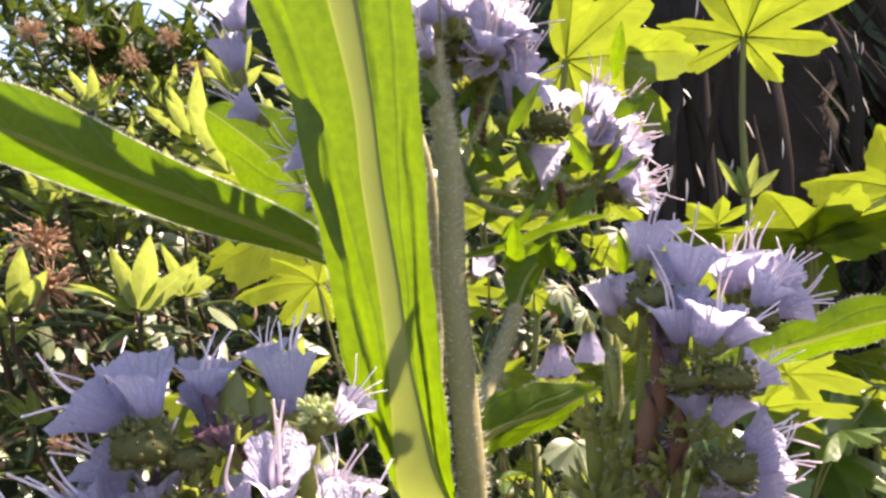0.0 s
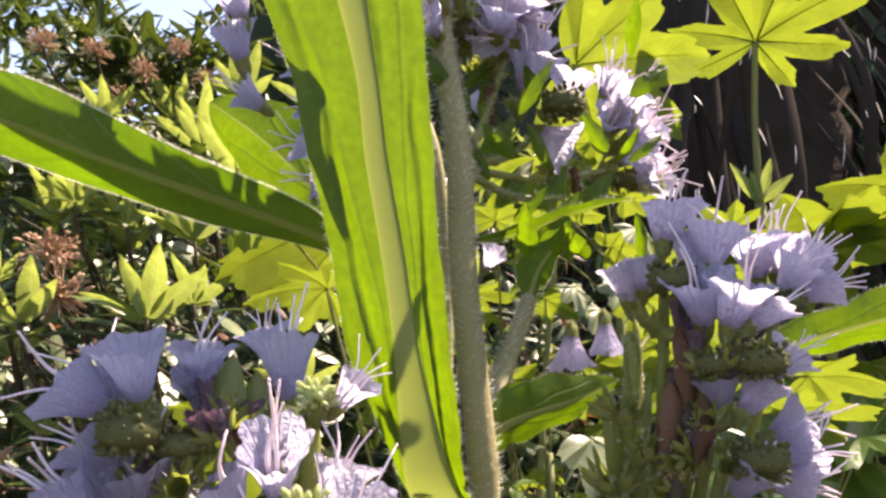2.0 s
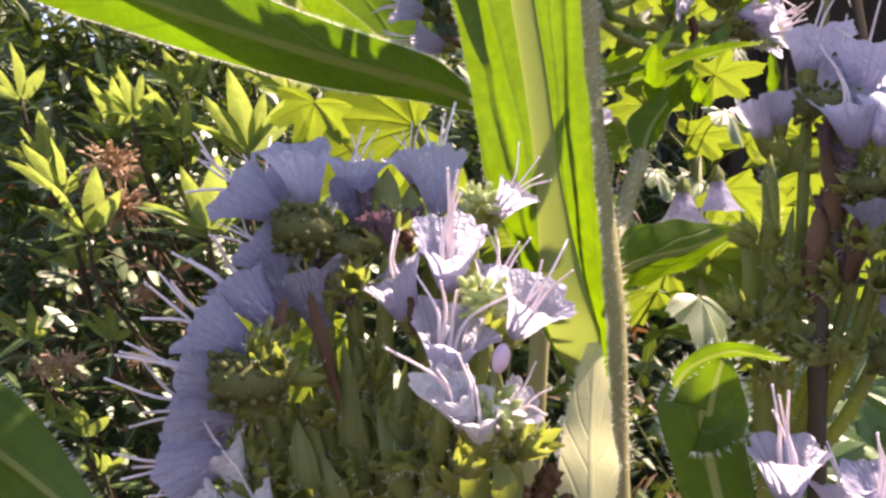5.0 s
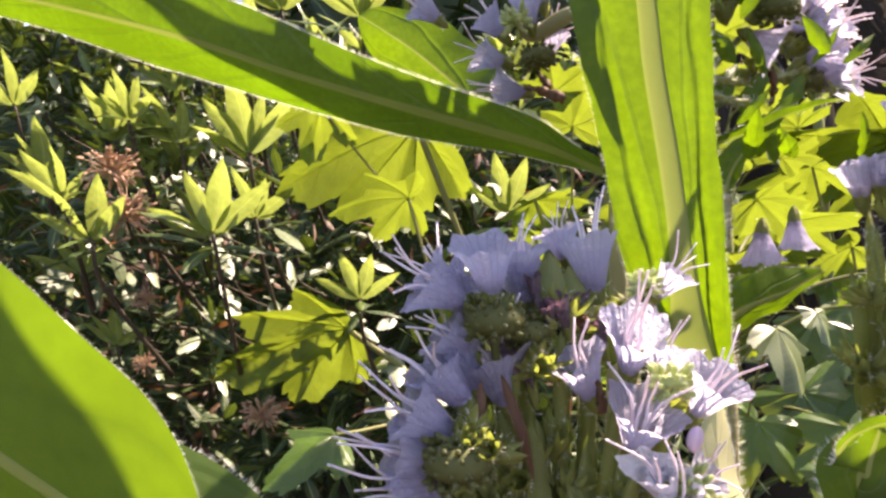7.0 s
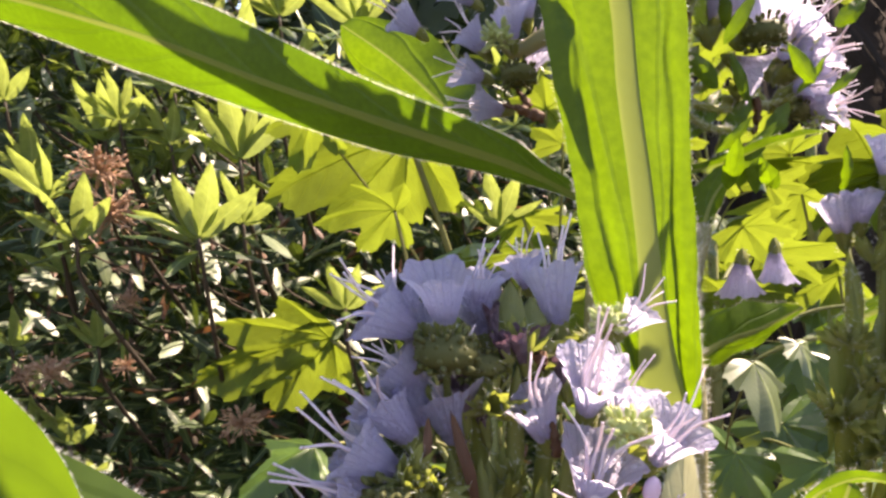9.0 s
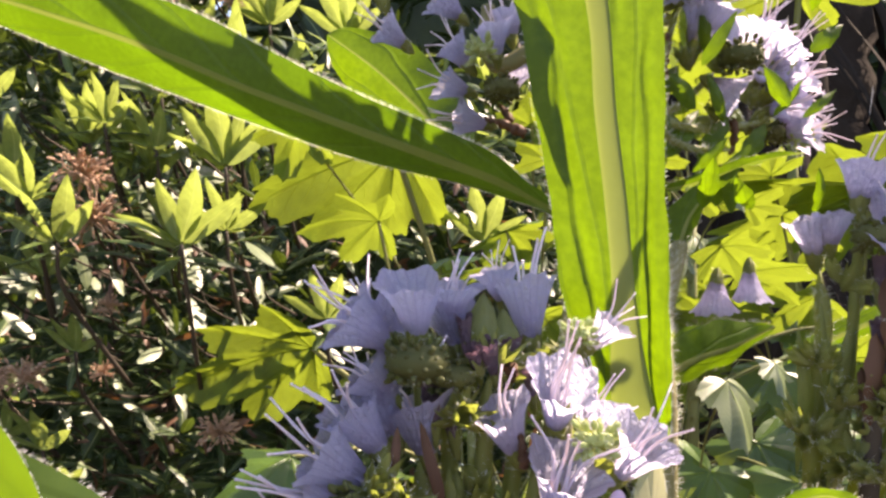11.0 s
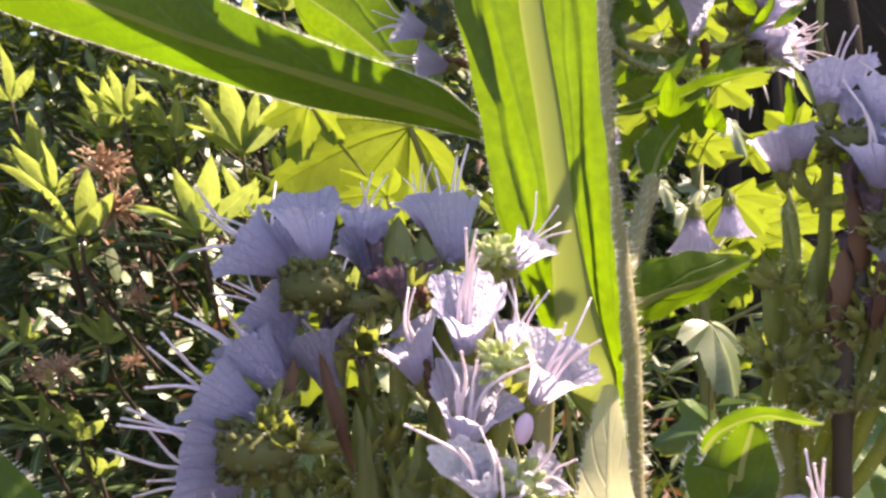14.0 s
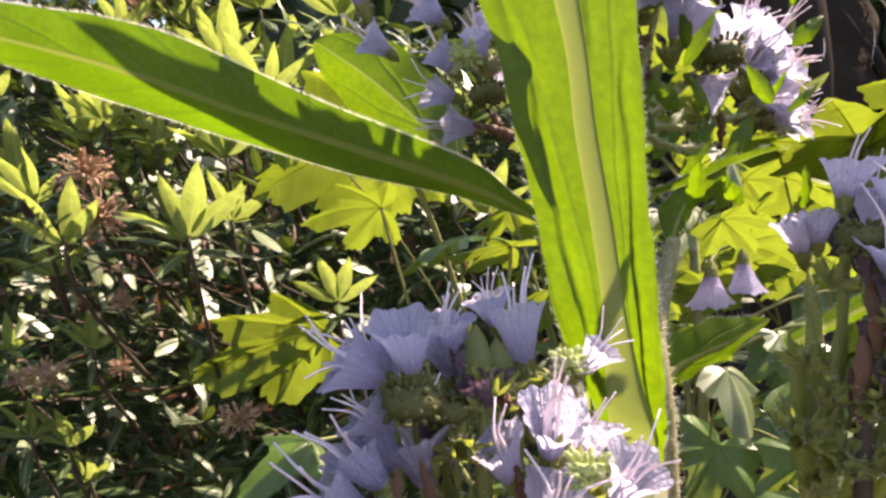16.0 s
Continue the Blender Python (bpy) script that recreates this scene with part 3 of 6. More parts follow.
    if stalk:
        tube("leaf_stalk", stalk, radius * 0.026, radius * 0.022, M_STALK, parent, "brownish green leaf stalk", 20, 8)
    return blade


# ---- shrub foliage ----
def shrub_leaf_data(seed, width=0.28):
    return leaf_data([V((0, 0, 0)), V((0, 0.5, 0.04)), V((0, 1, -0.06))], width, V((0, 0, 1)), "oval", 16, 8, 2, 0.01, 2, seed)


SHRUB_DATA = [shrub_leaf_data(i, 0.19 + 0.035 * i) for i in range(3)]
LANCE_DATA = [leaf_data([V((0, 0, 0)), V((0, 0.5, 0.05)), V((0, 1, -0.03 - 0.05 * i))], 0.25 + 0.03 * i, V((0, 0, 1)), "lance", 20, 14, 2, 0.008, 2, i) for i in range(3)]
NEW_LEAF = [mesh_of("leaf", *LANCE_DATA[i][:2], M_SHRUB_NEW, LANCE_DATA[i][2]) for i in range(3)]
FLAT_DATA = [leaf_data([V((0, 0, 0)), V((0, 0.5, 0.012)), V((0, 1, -0.01))], 0.30 + 0.05 * i, V((0, 0, 1)), "oval", 5, 16, 3, 0.006, 2, i) for i in range(3)]
GLOSS_LEAF = [mesh_of("leaf", *FLAT_DATA[i][:2], M_GLOSS, FLAT_DATA[i][2]) for i in range(3)]
OLD_LEAF = [mesh_of("leaf", *SHRUB_DATA[i][:2], M_SHRUB, SHRUB_DATA[i][2]) for i in range(3)]


def leaf_pose(at, out, length, rng, flat=0.5, ref=(0, 0, 1)):
    y = V(out).normalized()
    x = y.cross(V(ref) + V((rng.uniform(-1, 1), rng.uniform(-1, 1), rng.uniform(-1, 1))) * flat).normalized()
    z = x.cross(y)
    r = Matrix((x, y, z)).transposed().to_4x4()
    return Matrix.Translation(at) @ r @ Matrix.Diagonal((length, length, length, 1))


def rosette_poses(at, up, n, length, rng, spread=(25, 75)):
    up = V(up).normalized()
    a = up.cross(V((0.2, 1, 0.1))).normalized()
    b = up.cross(a)
    out = []
    for i in range(n):
        an = 6.2832 * (i + rng.random() * 0.5) / n
        tilt = radians(rng.uniform(*spread))
        d = up * math.cos(tilt) + (a * math.cos(an) + b * math.sin(an)) * math.sin(tilt)
        out.append(leaf_pose(V(at) + d * length * 0.05, d, length * rng.uniform(0.75, 1.1), rng, 0.14, up))
    return out


def fan_poses(at, n, length, rng, lean):
    """Young leaves that stand up in a loose fan, leaning out of the shrub."""
    out = []
    for i in range(n):
        an = radians(-54 + 108 * (i + rng.uniform(-0.25, 0.25)) / max(1, n - 1))
        d = V((math.sin(an), -lean * rng.uniform(0.5, 1.3), math.cos(an) * rng.uniform(0.85, 1.1)))
        out.append(leaf_pose(V(at) + d * length * 0.04, d, length * rng.uniform(0.75, 1.1) * (1 - 0.15 * abs(math.sin(an))), rng, 0.3, (0.2, 0.85, 0.45)))
    return out


def foliage(name, poses, seeds, material, parent, label=""):
    """Many leaves joined: too many to count."""
    vs, fs, us, o = [], [], [], 0
    base = [(np.array([tuple(p) for p in d[0]]), np.array(d[1]), np.array(d[2])) for d in SHRUB_DATA]
    for m, s in zip(poses, seeds):
        bv, bf, bu = base[s % 3]
        M = np.array(m)
        vs.append(bv @ M[:3, :3].T + M[:3, 3])
        fs.append(bf + o)
        us.append(bu)
        o += len(bv)
    me = mesh_of(name, np.concatenate(vs).tolist(), np.concatenate(fs).tolist(), material, np.concatenate(us))
    return part(name, me, parent, label, kind="stuff")


def spent_truss(parent, at, size, seed):
    """A dead flower head: a brush of dry brown stalks and capsules."""
    rng = random.Random(seed + 40)
    many = []
    for i in range(80):
        d = V((rng.uniform(-1, 1), rng.uniform(-1, 1), rng.uniform(-0.5, 1))).normalized()
        e = V(at) + d * size * rng.uniform(0.55, 1.0)
        mid = V(at) + d * size * 0.4 + V((rng.uniform(-1, 1), rng.uniform(-1, 1), rng.uniform(-1, 1))) * size * 0.15
        many.append(tube_data([V(at), mid, e], size * 0.025, size * 0.02, 5, 4))
        many.append(blob_data(e, size * rng.uniform(0.03, 0.06), d + V((0, 0, rng.uniform(-1, 0.5))), 2.4, 5, 4))
    v, f, u = join_data(many)
    return part("spent_flower_head", mesh_of("spent_flower_head", v, f, M_DRY, u), parent, "dry brown spent flower head")


# ---- ground and far surroundings ----
def ground():
    n = 60
    verts, faces = [], []
    ax = np.sign(np.linspace(-1, 1, n + 1)) * (np.abs(np.linspace(-1, 1, n + 1)) ** 4) * 900
    for j in range(n + 1):
        for i in range(n + 1):
            verts.append((ax[i], ax[j] + 0.6, 0.0 if max(abs(ax[i]), abs(ax[j])) > 30 else 0.012 * math.sin(3.1 * ax[i] + 1) * math.sin(2.3 * ax[j]) - 0.012))
    for j in range(n):
        for i in range(n):
            a = j * (n + 1) + i
            faces.append((a, a + 1, a + n + 2, a + n + 1))
    ob = new("ground", mesh_of("ground", verts, faces, M_SOIL))
    tagged(ob, "dark brown garden soil under the plants", "ground", kind="structure")


ground()


# ---- evergreen shrub with whorls of narrow leaves and dead flower heads ----
def shrub():
    at = V((-0.35, 1.25, 0.0))
    ob = thing("rhododendron_shrub", at, "evergreen shrub with whorled glossy leaves and brown spent flowers", "shrub")
    rng = random.Random(11)

    def top(x):
        return 1.44 + 0.10 * math.sin(5 * x + 0.4) * 0.4 + max(0, min(1, (-x - 0.40) * 9)) * 0.17 + 0.05 + max(0, -x - 0.42) * 0.55 - max(0, x + 0.1) * 0.4

    # woody frame
    stems = []
    for i in range(9):
        x = -0.85 + i * 0.14
        tip = V((x + rng.uniform(-0.1, 0.1), rng.uniform(1.4, 1.5), top(x) - rng.uniform(0.15, 0.3)))
        foot = at + V((rng.uniform(-0.25, 0.25), rng.uniform(-0.1, 0.15), -0.02))
        mid = foot.lerp(tip, 0.5) + V((rng.uniform(-0.08, 0.08), 0.08, 0))
        tube("branch", [foot, mid, tip], 0.012, 0.004, M_TWIG, ob, n=16, sides=7)
        stems.append((mid, tip))
    # bright whorls at the shoot ends
    whorls = [
        ((-0.2503, 0.7100, 1.1071), 6, 0.082, (5, 50)), ((-0.2341, 0.8000, 1.1915), 7, 0.092, (8, 55)), ((-0.4226, 0.7600, 1.1519), 6, 0.064, (15, 80)),
        ((-0.3741, 0.8200, 1.2423), 7, 0.050, (10, 70)), ((-0.2154, 0.7400, 1.1205), 5, 0.060, (5, 45)), ((-0.1223, 0.8000, 1.0269), 5, 0.062, (8, 60)),
        ((-0.4294, 0.8000, 0.8856), 6, 0.060, (15, 80)), ((-0.4334, 0.8500, 0.8265), 5, 0.06, (15, 80)), ((0.0554, 0.9500, 1.1153), 6, 0.075, (10, 65)),
        ((-0.1234, 0.9800, 1.3867), 7, 0.085, (10, 75)), ((-0.2335, 1.0000, 1.4079), 7, 0.08, (15, 80)), ((-0.3414, 0.9000, 1.2873), 6, 0.07, (15, 85)),
        ((-0.2008, 0.8600, 1.2658), 6, 0.08, (15, 85)), ((-0.3116, 0.8800, 1.1031), 5, 0.09, (10, 70)), ((-0.2678, 0.9200, 1.3328), 6, 0.075, (15, 80)),
        ((-0.3103, 0.9500, 1.3748), 6, 0.06, (15, 85)), ((-0.3898, 0.8600, 1.2505), 6, 0.06, (15, 85)), ((-0.3748, 0.7200, 1.1067), 6, 0.08, (10, 70)),
        ((-0.4735, 0.8200, 1.1814), 6, 0.070, (10, 70)), ((-0.2480, 0.8800, 1.3091), 6, 0.075, (15, 70)), ((-0.4394, 0.8200, 1.0717), 6, 0.065, (15, 80)),
        ((-0.4712, 0.8000, 0.8984), 6, 0.065, (15, 80)), ((-0.3786, 0.9000, 1.3578), 6, 0.070, (15, 80)), ((-0.3248, 0.8400, 1.2160), 6, 0.070, (15, 80)), ((-0.5150, 0.8400, 1.2695), 6, 0.065, (15, 80)),
        ((-0.4142, 0.8400, 0.9848), 5, 0.055, (15, 80)), ((-0.5144, 0.8400, 0.9879), 5, 0.06, (15, 80)), ((-0.3891, 0.8600, 1.1681), 6, 0.06, (15, 80)), ((-0.4003, 0.8400, 1.2223), 6, 0.07, (15, 80)),
        ((-0.3470, 0.9000, 1.1932), 6, 0.075, (20, 85)), ((-0.2006, 0.9500, 1.2899), 6, 0.08, (20, 85)), ((-0.3691, 0.9000, 1.2320), 5, 0.06, (20, 85)),
    ]
    for c, n, ln, spread in whorls:
        up = V((rng.uniform(-0.2, 0.2), rng.uniform(-0.35, 0.05), 1))
        for k, m in enumerate(fan_poses(c, n - 1 - (n > 5), ln * 1.06, rng, 0.45) + rosette_poses(c, up, 1, ln * 0.8, rng, (60, 85))):
            part("leaf", NEW_LEAF[k % 3], ob, "", m)
        for k, m in enumerate(rosette_poses(V(c) - V((0, 0, 0.012)), up, 4, ln * 0.9, rng, (75, 115))):
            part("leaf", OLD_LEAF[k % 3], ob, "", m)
        foot = V(c) + V((rng.uniform(-0.03, 0.03), 0.12, -0.16))
        tube("twig", [foot, V(c) - V((0, -0.02, 0.05)), V(c)], 0.003, 0.002, M_TWIG, ob, n=8, sides=6)
    # glossy mature leaves below the whorls, lying so that they shine
    for i in range(110):
        y = rng.uniform(0.84, 1.0)
        p = V((rng.uniform(-0.62, 0.05) * y, y, 1.1 + rng.uniform(-0.30, 0.24) * y))
        half = (SUN_DIR + (V((0, 0, 1.1)) - p).normalized()).normalized() + V((rng.uniform(-1, 1), rng.uniform(-1, 1), rng.uniform(-1, 1))) * 0.27
        d = half.cross(V((rng.uniform(-1, 1), rng.uniform(-1, 1), rng.uniform(-0.5, 0.5))))
        part("leaf", GLOSS_LEAF[i % 3], ob, "", leaf_pose(p, d, rng.uniform(0.026, 0.056), rng, 0.04, half))
        if i % 3 == 0:
            tube("twig", [p + V((0.02, 0.14, -0.06)), p + V((0, 0.05, -0.03)), p], 0.0018, 0.001, M_TWIG, ob, n=6, sides=5)
    # leaves of the outer skin, sunlit or shaded by their colour, and the dark inside
    outer, shaded, inner = [], [], []
    for i in range(420):
        x = rng.uniform(-0.95, 0.25)
        z = top(x) - rng.random() ** 1.3 * 0.85
        y = 0.95 + rng.uniform(-0.04, 0.10) + (z - 0.85) * 0.7
        up = V((rng.uniform(-0.5, 0.5), rng.uniform(-0.6, 0.2), 1))
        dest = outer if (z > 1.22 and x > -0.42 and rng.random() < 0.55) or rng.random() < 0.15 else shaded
        dest += rosette_poses((x, y, z), up, rng.randrange(4, 8), rng.uniform(0.05, 0.085), rng, (30, 105))
    for i in range(70):
        x = rng.uniform(-0.85, -0.34)
        z = top(x) + rng.uniform(-0.10, 0.03)
        shaded += rosette_poses((x, 1.22 + rng.uniform(0, 0.15), z), V((rng.uniform(-0.6, 0.6), rng.uniform(-0.6, 0.2), 1)), 6, rng.uniform(0.05, 0.08), rng, (30, 110))
    low, high = V((-0.4886, 1.0200, 1.4482)), V((-0.2475, 1.0200, 1.5125))
    for i in range(60):
        p = V((rng.uniform(low.x, high.x), rng.uniform(0.98, 1.1), rng.uniform(low.z, high.z)))
        shaded += rosette_poses(p, V((rng.uniform(-0.6, 0.6), rng.uniform(-0.6, 0.2), 1)), 6, rng.uniform(0.04, 0.07), rng, (30, 110))
    for i in range(230):
        x = rng.uniform(-0.8, 0.2)
        z = rng.uniform(0.75, top(x) - 0.02)
        y = 0.93 + rng.uniform(-0.03, 0.06) + (z - 0.85) * 0.7
        gl = V((0.7, -0.45, 0.56)) + V((rng.uniform(-1, 1), rng.uniform(-1, 1), rng.uniform(-1, 1))) * 0.28
        d = gl.cross(V((rng.uniform(-1, 1), rng.uniform(-1, 1), rng.uniform(-1, 1))))
        shaded.append(leaf_pose((x, y, z), d, rng.uniform(0.035, 0.07), rng, 0.05, gl))
    for i in range(6500):
        x = rng.uniform(-1.15, 0.45)
        z = rng.uniform(0.15, top(x) - 0.03)
        y = 1.05 + max(0, z - 0.85) * 0.7 + rng.uniform(0, 0.4)
        d = V((rng.uniform(-1, 1), rng.uniform(-1, 0.6), rng.uniform(-0.6, 0.7)))
        inner.append(leaf_pose((x, y, z), d, rng.uniform(0.045, 0.085), rng, 0.9))
    dead = []
    for i in range(420):
        x = rng.uniform(-0.75, 0.25)
        z = rng.uniform(0.72, 1.22)
        y = 0.93 + rng.uniform(-0.02, 0.10) + max(0, z - 0.85) * 0.6
        dead.append(leaf_pose((x, y, z), V((rng.uniform(-1, 1), rng.uniform(-1, 0.4), rng.uniform(-1, 0.5))), rng.uniform(0.022, 0.05), rng, 0.9))
    foliage("dead_leaves", dead, range(len(dead)), M_DEAD, ob, "dry brown leaves caught in the twigs")
    foliage("outer_leaves", outer, range(len(outer)), M_SHRUB_NEW, ob, "outer leaves coloured bright for sun")
    foliage("older_leaves", shaded, range(len(shaded)), M_SHRUB, ob, "older leaves coloured dark for shade")
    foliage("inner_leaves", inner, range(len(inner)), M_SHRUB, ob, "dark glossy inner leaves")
    heads = [
        ((-0.3652, 0.7500, 1.1783), 0.034), ((-0.3536, 0.7500, 1.1323), 0.034), ((-0.4497, 0.8000, 0.9605), 0.028), ((-0.2330, 0.7800, 0.9089), 0.026),
        ((-0.0304, 0.9000, 1.1905), 0.02), ((-0.3767, 0.8400, 1.0361), 0.018), ((-0.3720, 0.8600, 1.4301), 0.020), ((-0.3232, 0.8800, 1.4118), 0.020),
        ((-0.4032, 0.8000, 1.4182), 0.019), ((-0.2927, 0.9200, 1.4544), 0.018), ((-0.3741, 0.8200, 0.9652), 0.015), ((-0.0947, 0.9200, 1.1855), 0.025),
        ((-0.4906, 0.8200, 0.9571), 0.018), ((-0.3672, 0.9200, 1.3897), 0.021), ((-0.2699, 0.9500, 1.4232), 0.017),
    ]
    for k, (c, s) in enumerate(heads):
        spent_truss(ob, c, s, k)
        tube("twig", [V(c) + V((0.01, 0.12, -0.05)), V(c) + V((0, 0.03, -0.03)), c], 0.002, 0.0015, M_TWIG, ob, n=6, sides=6)


shrub()


# ---- old palm with a skirt of dead hanging fronds, deep shade put into its near-black colours ----
def dead_palm():
    at = V((0.85, 1.95, 0.0))
    ob = thing("palm_tree", at, "old palm with a dark skirt of dry hanging fronds", "tree")
    rng = random.Random(5)
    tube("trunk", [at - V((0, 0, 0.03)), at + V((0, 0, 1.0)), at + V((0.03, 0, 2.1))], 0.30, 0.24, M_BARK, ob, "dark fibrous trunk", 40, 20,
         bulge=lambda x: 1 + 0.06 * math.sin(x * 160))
    for i in range(150):
        an = rng.uniform(-3.6, 0.5)
        h = rng.uniform(1.0, 2.15)
        r = rng.uniform(0.30, 0.66)
        d = V((math.cos(an), math.sin(an), 0))
        ln = rng.uniform(0.5, 1.1)
        a = at + d * r * 0.7 + V((0, 0, h))
        sway = d.cross(V((0, 0, 1))) * rng.uniform(-0.25, 0.25)
        b = at + d * (r + 0.10) + V((0, 0, h - ln * 0.5)) + sway * 0.4
        c = at + d * r + V((0, 0, max(0.15, h - ln))) + sway
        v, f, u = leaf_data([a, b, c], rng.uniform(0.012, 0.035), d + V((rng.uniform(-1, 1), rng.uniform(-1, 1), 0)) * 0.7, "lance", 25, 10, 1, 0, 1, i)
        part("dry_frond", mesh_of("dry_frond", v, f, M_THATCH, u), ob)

    # short pale strips before the fronds, painted stand-ins for glints
    for i in range(120):
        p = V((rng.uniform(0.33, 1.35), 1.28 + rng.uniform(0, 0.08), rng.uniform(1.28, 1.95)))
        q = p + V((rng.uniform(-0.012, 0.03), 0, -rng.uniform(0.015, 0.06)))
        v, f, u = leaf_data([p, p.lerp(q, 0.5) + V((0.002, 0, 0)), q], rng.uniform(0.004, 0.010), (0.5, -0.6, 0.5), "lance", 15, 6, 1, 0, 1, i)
        part("frond_tip", mesh_of("frond_tip", v, f, M_GLINT, u), ob, "thin pale strip standing in for a glint")


dead_palm()


# ---- hedge closing the garden all round ----
def hedge():
    ob = thing("hedge", (0, 3.4, 0), "dense dark green hedge in shade behind the plants", "hedge")
    rng = random.Random(21)
    poses = []
    for i in range(12500):
        a = rng.uniform(-0.15, math.pi + 0.15)
        r = rng.uniform(3.0, 3.5) if i < 7500 else rng.uniform(3.3, 4.0)
        z = rng.uniform(0.0, 2.15 if 1.86 < a < 2.06 else 3.1)
        if i > 10000:
            z = (2.1 if 1.78 < a < 2.06 else 3.0) + rng.uniform(-0.05, 0.12)
        c = V((math.cos(a) * r, math.sin(a) * r, z))
        d = V((rng.uniform(-1, 1), rng.uniform(-1, 0.6), rng.uniform(-0.8, 0.7)))
        poses.append(leaf_pose(c, d, rng.uniform(0.10, 0.22), rng, 0.8))
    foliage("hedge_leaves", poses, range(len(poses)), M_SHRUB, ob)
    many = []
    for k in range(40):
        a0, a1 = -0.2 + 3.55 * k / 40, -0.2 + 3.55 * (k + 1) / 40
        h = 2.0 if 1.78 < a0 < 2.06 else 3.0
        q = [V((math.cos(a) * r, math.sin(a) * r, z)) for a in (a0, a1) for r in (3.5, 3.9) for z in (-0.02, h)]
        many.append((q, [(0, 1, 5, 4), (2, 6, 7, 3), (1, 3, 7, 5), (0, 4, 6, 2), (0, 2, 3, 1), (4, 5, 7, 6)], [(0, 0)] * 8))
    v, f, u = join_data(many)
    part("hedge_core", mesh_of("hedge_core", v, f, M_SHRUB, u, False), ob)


hedge()


# ---- hand-shaped leaves of big foliage plants ----
def foliage_plants():
    a = thing("fatsia_plant", (0.43, 0.95, 0), "tall foliage plant with hand-shaped bright green leaves", "plant", "big-leaved plants")
    c = V((0.4017, 0.8200, 1.4063))
    f = V((0.3937, 0.8200, 1.2186))
    lobed_leaf(a, c, (0.05, 0.62, 0.75), (0.1, 0.0, 1.0), 0.162, 7, 255, 1, 0.12, stalk=[f, c.lerp(f, 0.5) + V((-0.003, 0, 0)), c], label="sunlit hand-shaped leaf", slim=0.15, taper=0.5, inner=0.24, teeth=0.10)
    tube("plant_stem", [V((0.43, 0.95, -0.02)), V((0.44, 0.90, 0.6)), f], 0.012, 0.006, M_STALK, a, n=20)
    for i, (dx, dz) in enumerate(((-0.035, 0.045), (0.012, 0.05), (-0.012, 0.035), (0.035, 0.03))):
        bract(a, f, f + V((dx, -0.01, dz)), 0.014, seed=i, mat=M_SHRUB_NEW)
    b = thing("fatsia_plant", (0.40, 0.66, 0), "foliage plant with lobed leaves partly in shade", "plant", "big-leaved plants")
    for k, (cc, nor, aim, r, lb, sp, dr) in enumerate((
            ((0.3605, 0.6200, 1.1558), (-0.1, 0.35, 0.93), (-0.3, -0.75, 0.1), 0.135, 9, 270, 0.15),
            ((0.35551, 0.62000, 1.14987), (0.1, 0.5, 0.85), (-0.5, 0.3, 0.5), 0.13, 8, 240, 0.2),
            ((0.3313, 0.5500, 1.0452), (0.1, -0.2, 0.95), (-0.4, -0.5, -0.5), 0.10, 7, 220, 0.3),
            ((0.2396, 0.5000, 1.0528), (0.2, -0.55, 0.8), (0.5, -0.4, -0.6), 0.05, 5, 200, 0.3),
            
            ((0.2097, 0.5000, 1.1042), (0.0, 0.5, 0.8), (-0.6, 0.1, -0.3), 0.055, 7, 230, 0.3),
            ((0.49642, 0.70000, 1.20633), (0.05, 0.62, 0.75), (-0.8, 0.0, 0.3), 0.125, 7, 230, 0.2),
            ((0.26912, 0.60000, 1.16576), (0.05, 0.62, 0.75), (-0.8, 0.0, 0.1), 0.050, 7, 230, 0.2),
            ((0.3183, 0.5500, 0.9929), (0.1, -0.2, 0.95), (-0.6, -0.5, -0.3), 0.09, 7, 220, 0.3),
            ((0.1610, 0.4500, 1.0796), (0.0, 0.6, 0.7), (-0.2, 0.3, -0.8), 0.05, 7, 220, 0.3))):
        c2 = V(cc)
        base = V((0.40 + 0.004 * k, 0.66, 0.55 + 0.02 * k))
        lobed_leaf(b, c2, nor, aim, r, lb, sp, 3 + k, dr, stalk=[base, base.lerp(c2, 0.6) + V((0, 0.02, 0.05)), c2])
    tube("plant_stem", [V((0.40, 0.66, -0.02)), V((0.40, 0.66, 0.72))], 0.014, 0.011, M_STALK, b, n=10)
    d = thing("fatsia_plant", (0.10, 0.80, 0), "foliage plant with wide lobed leaves lit from behind", "plant", "big-leaved plants")
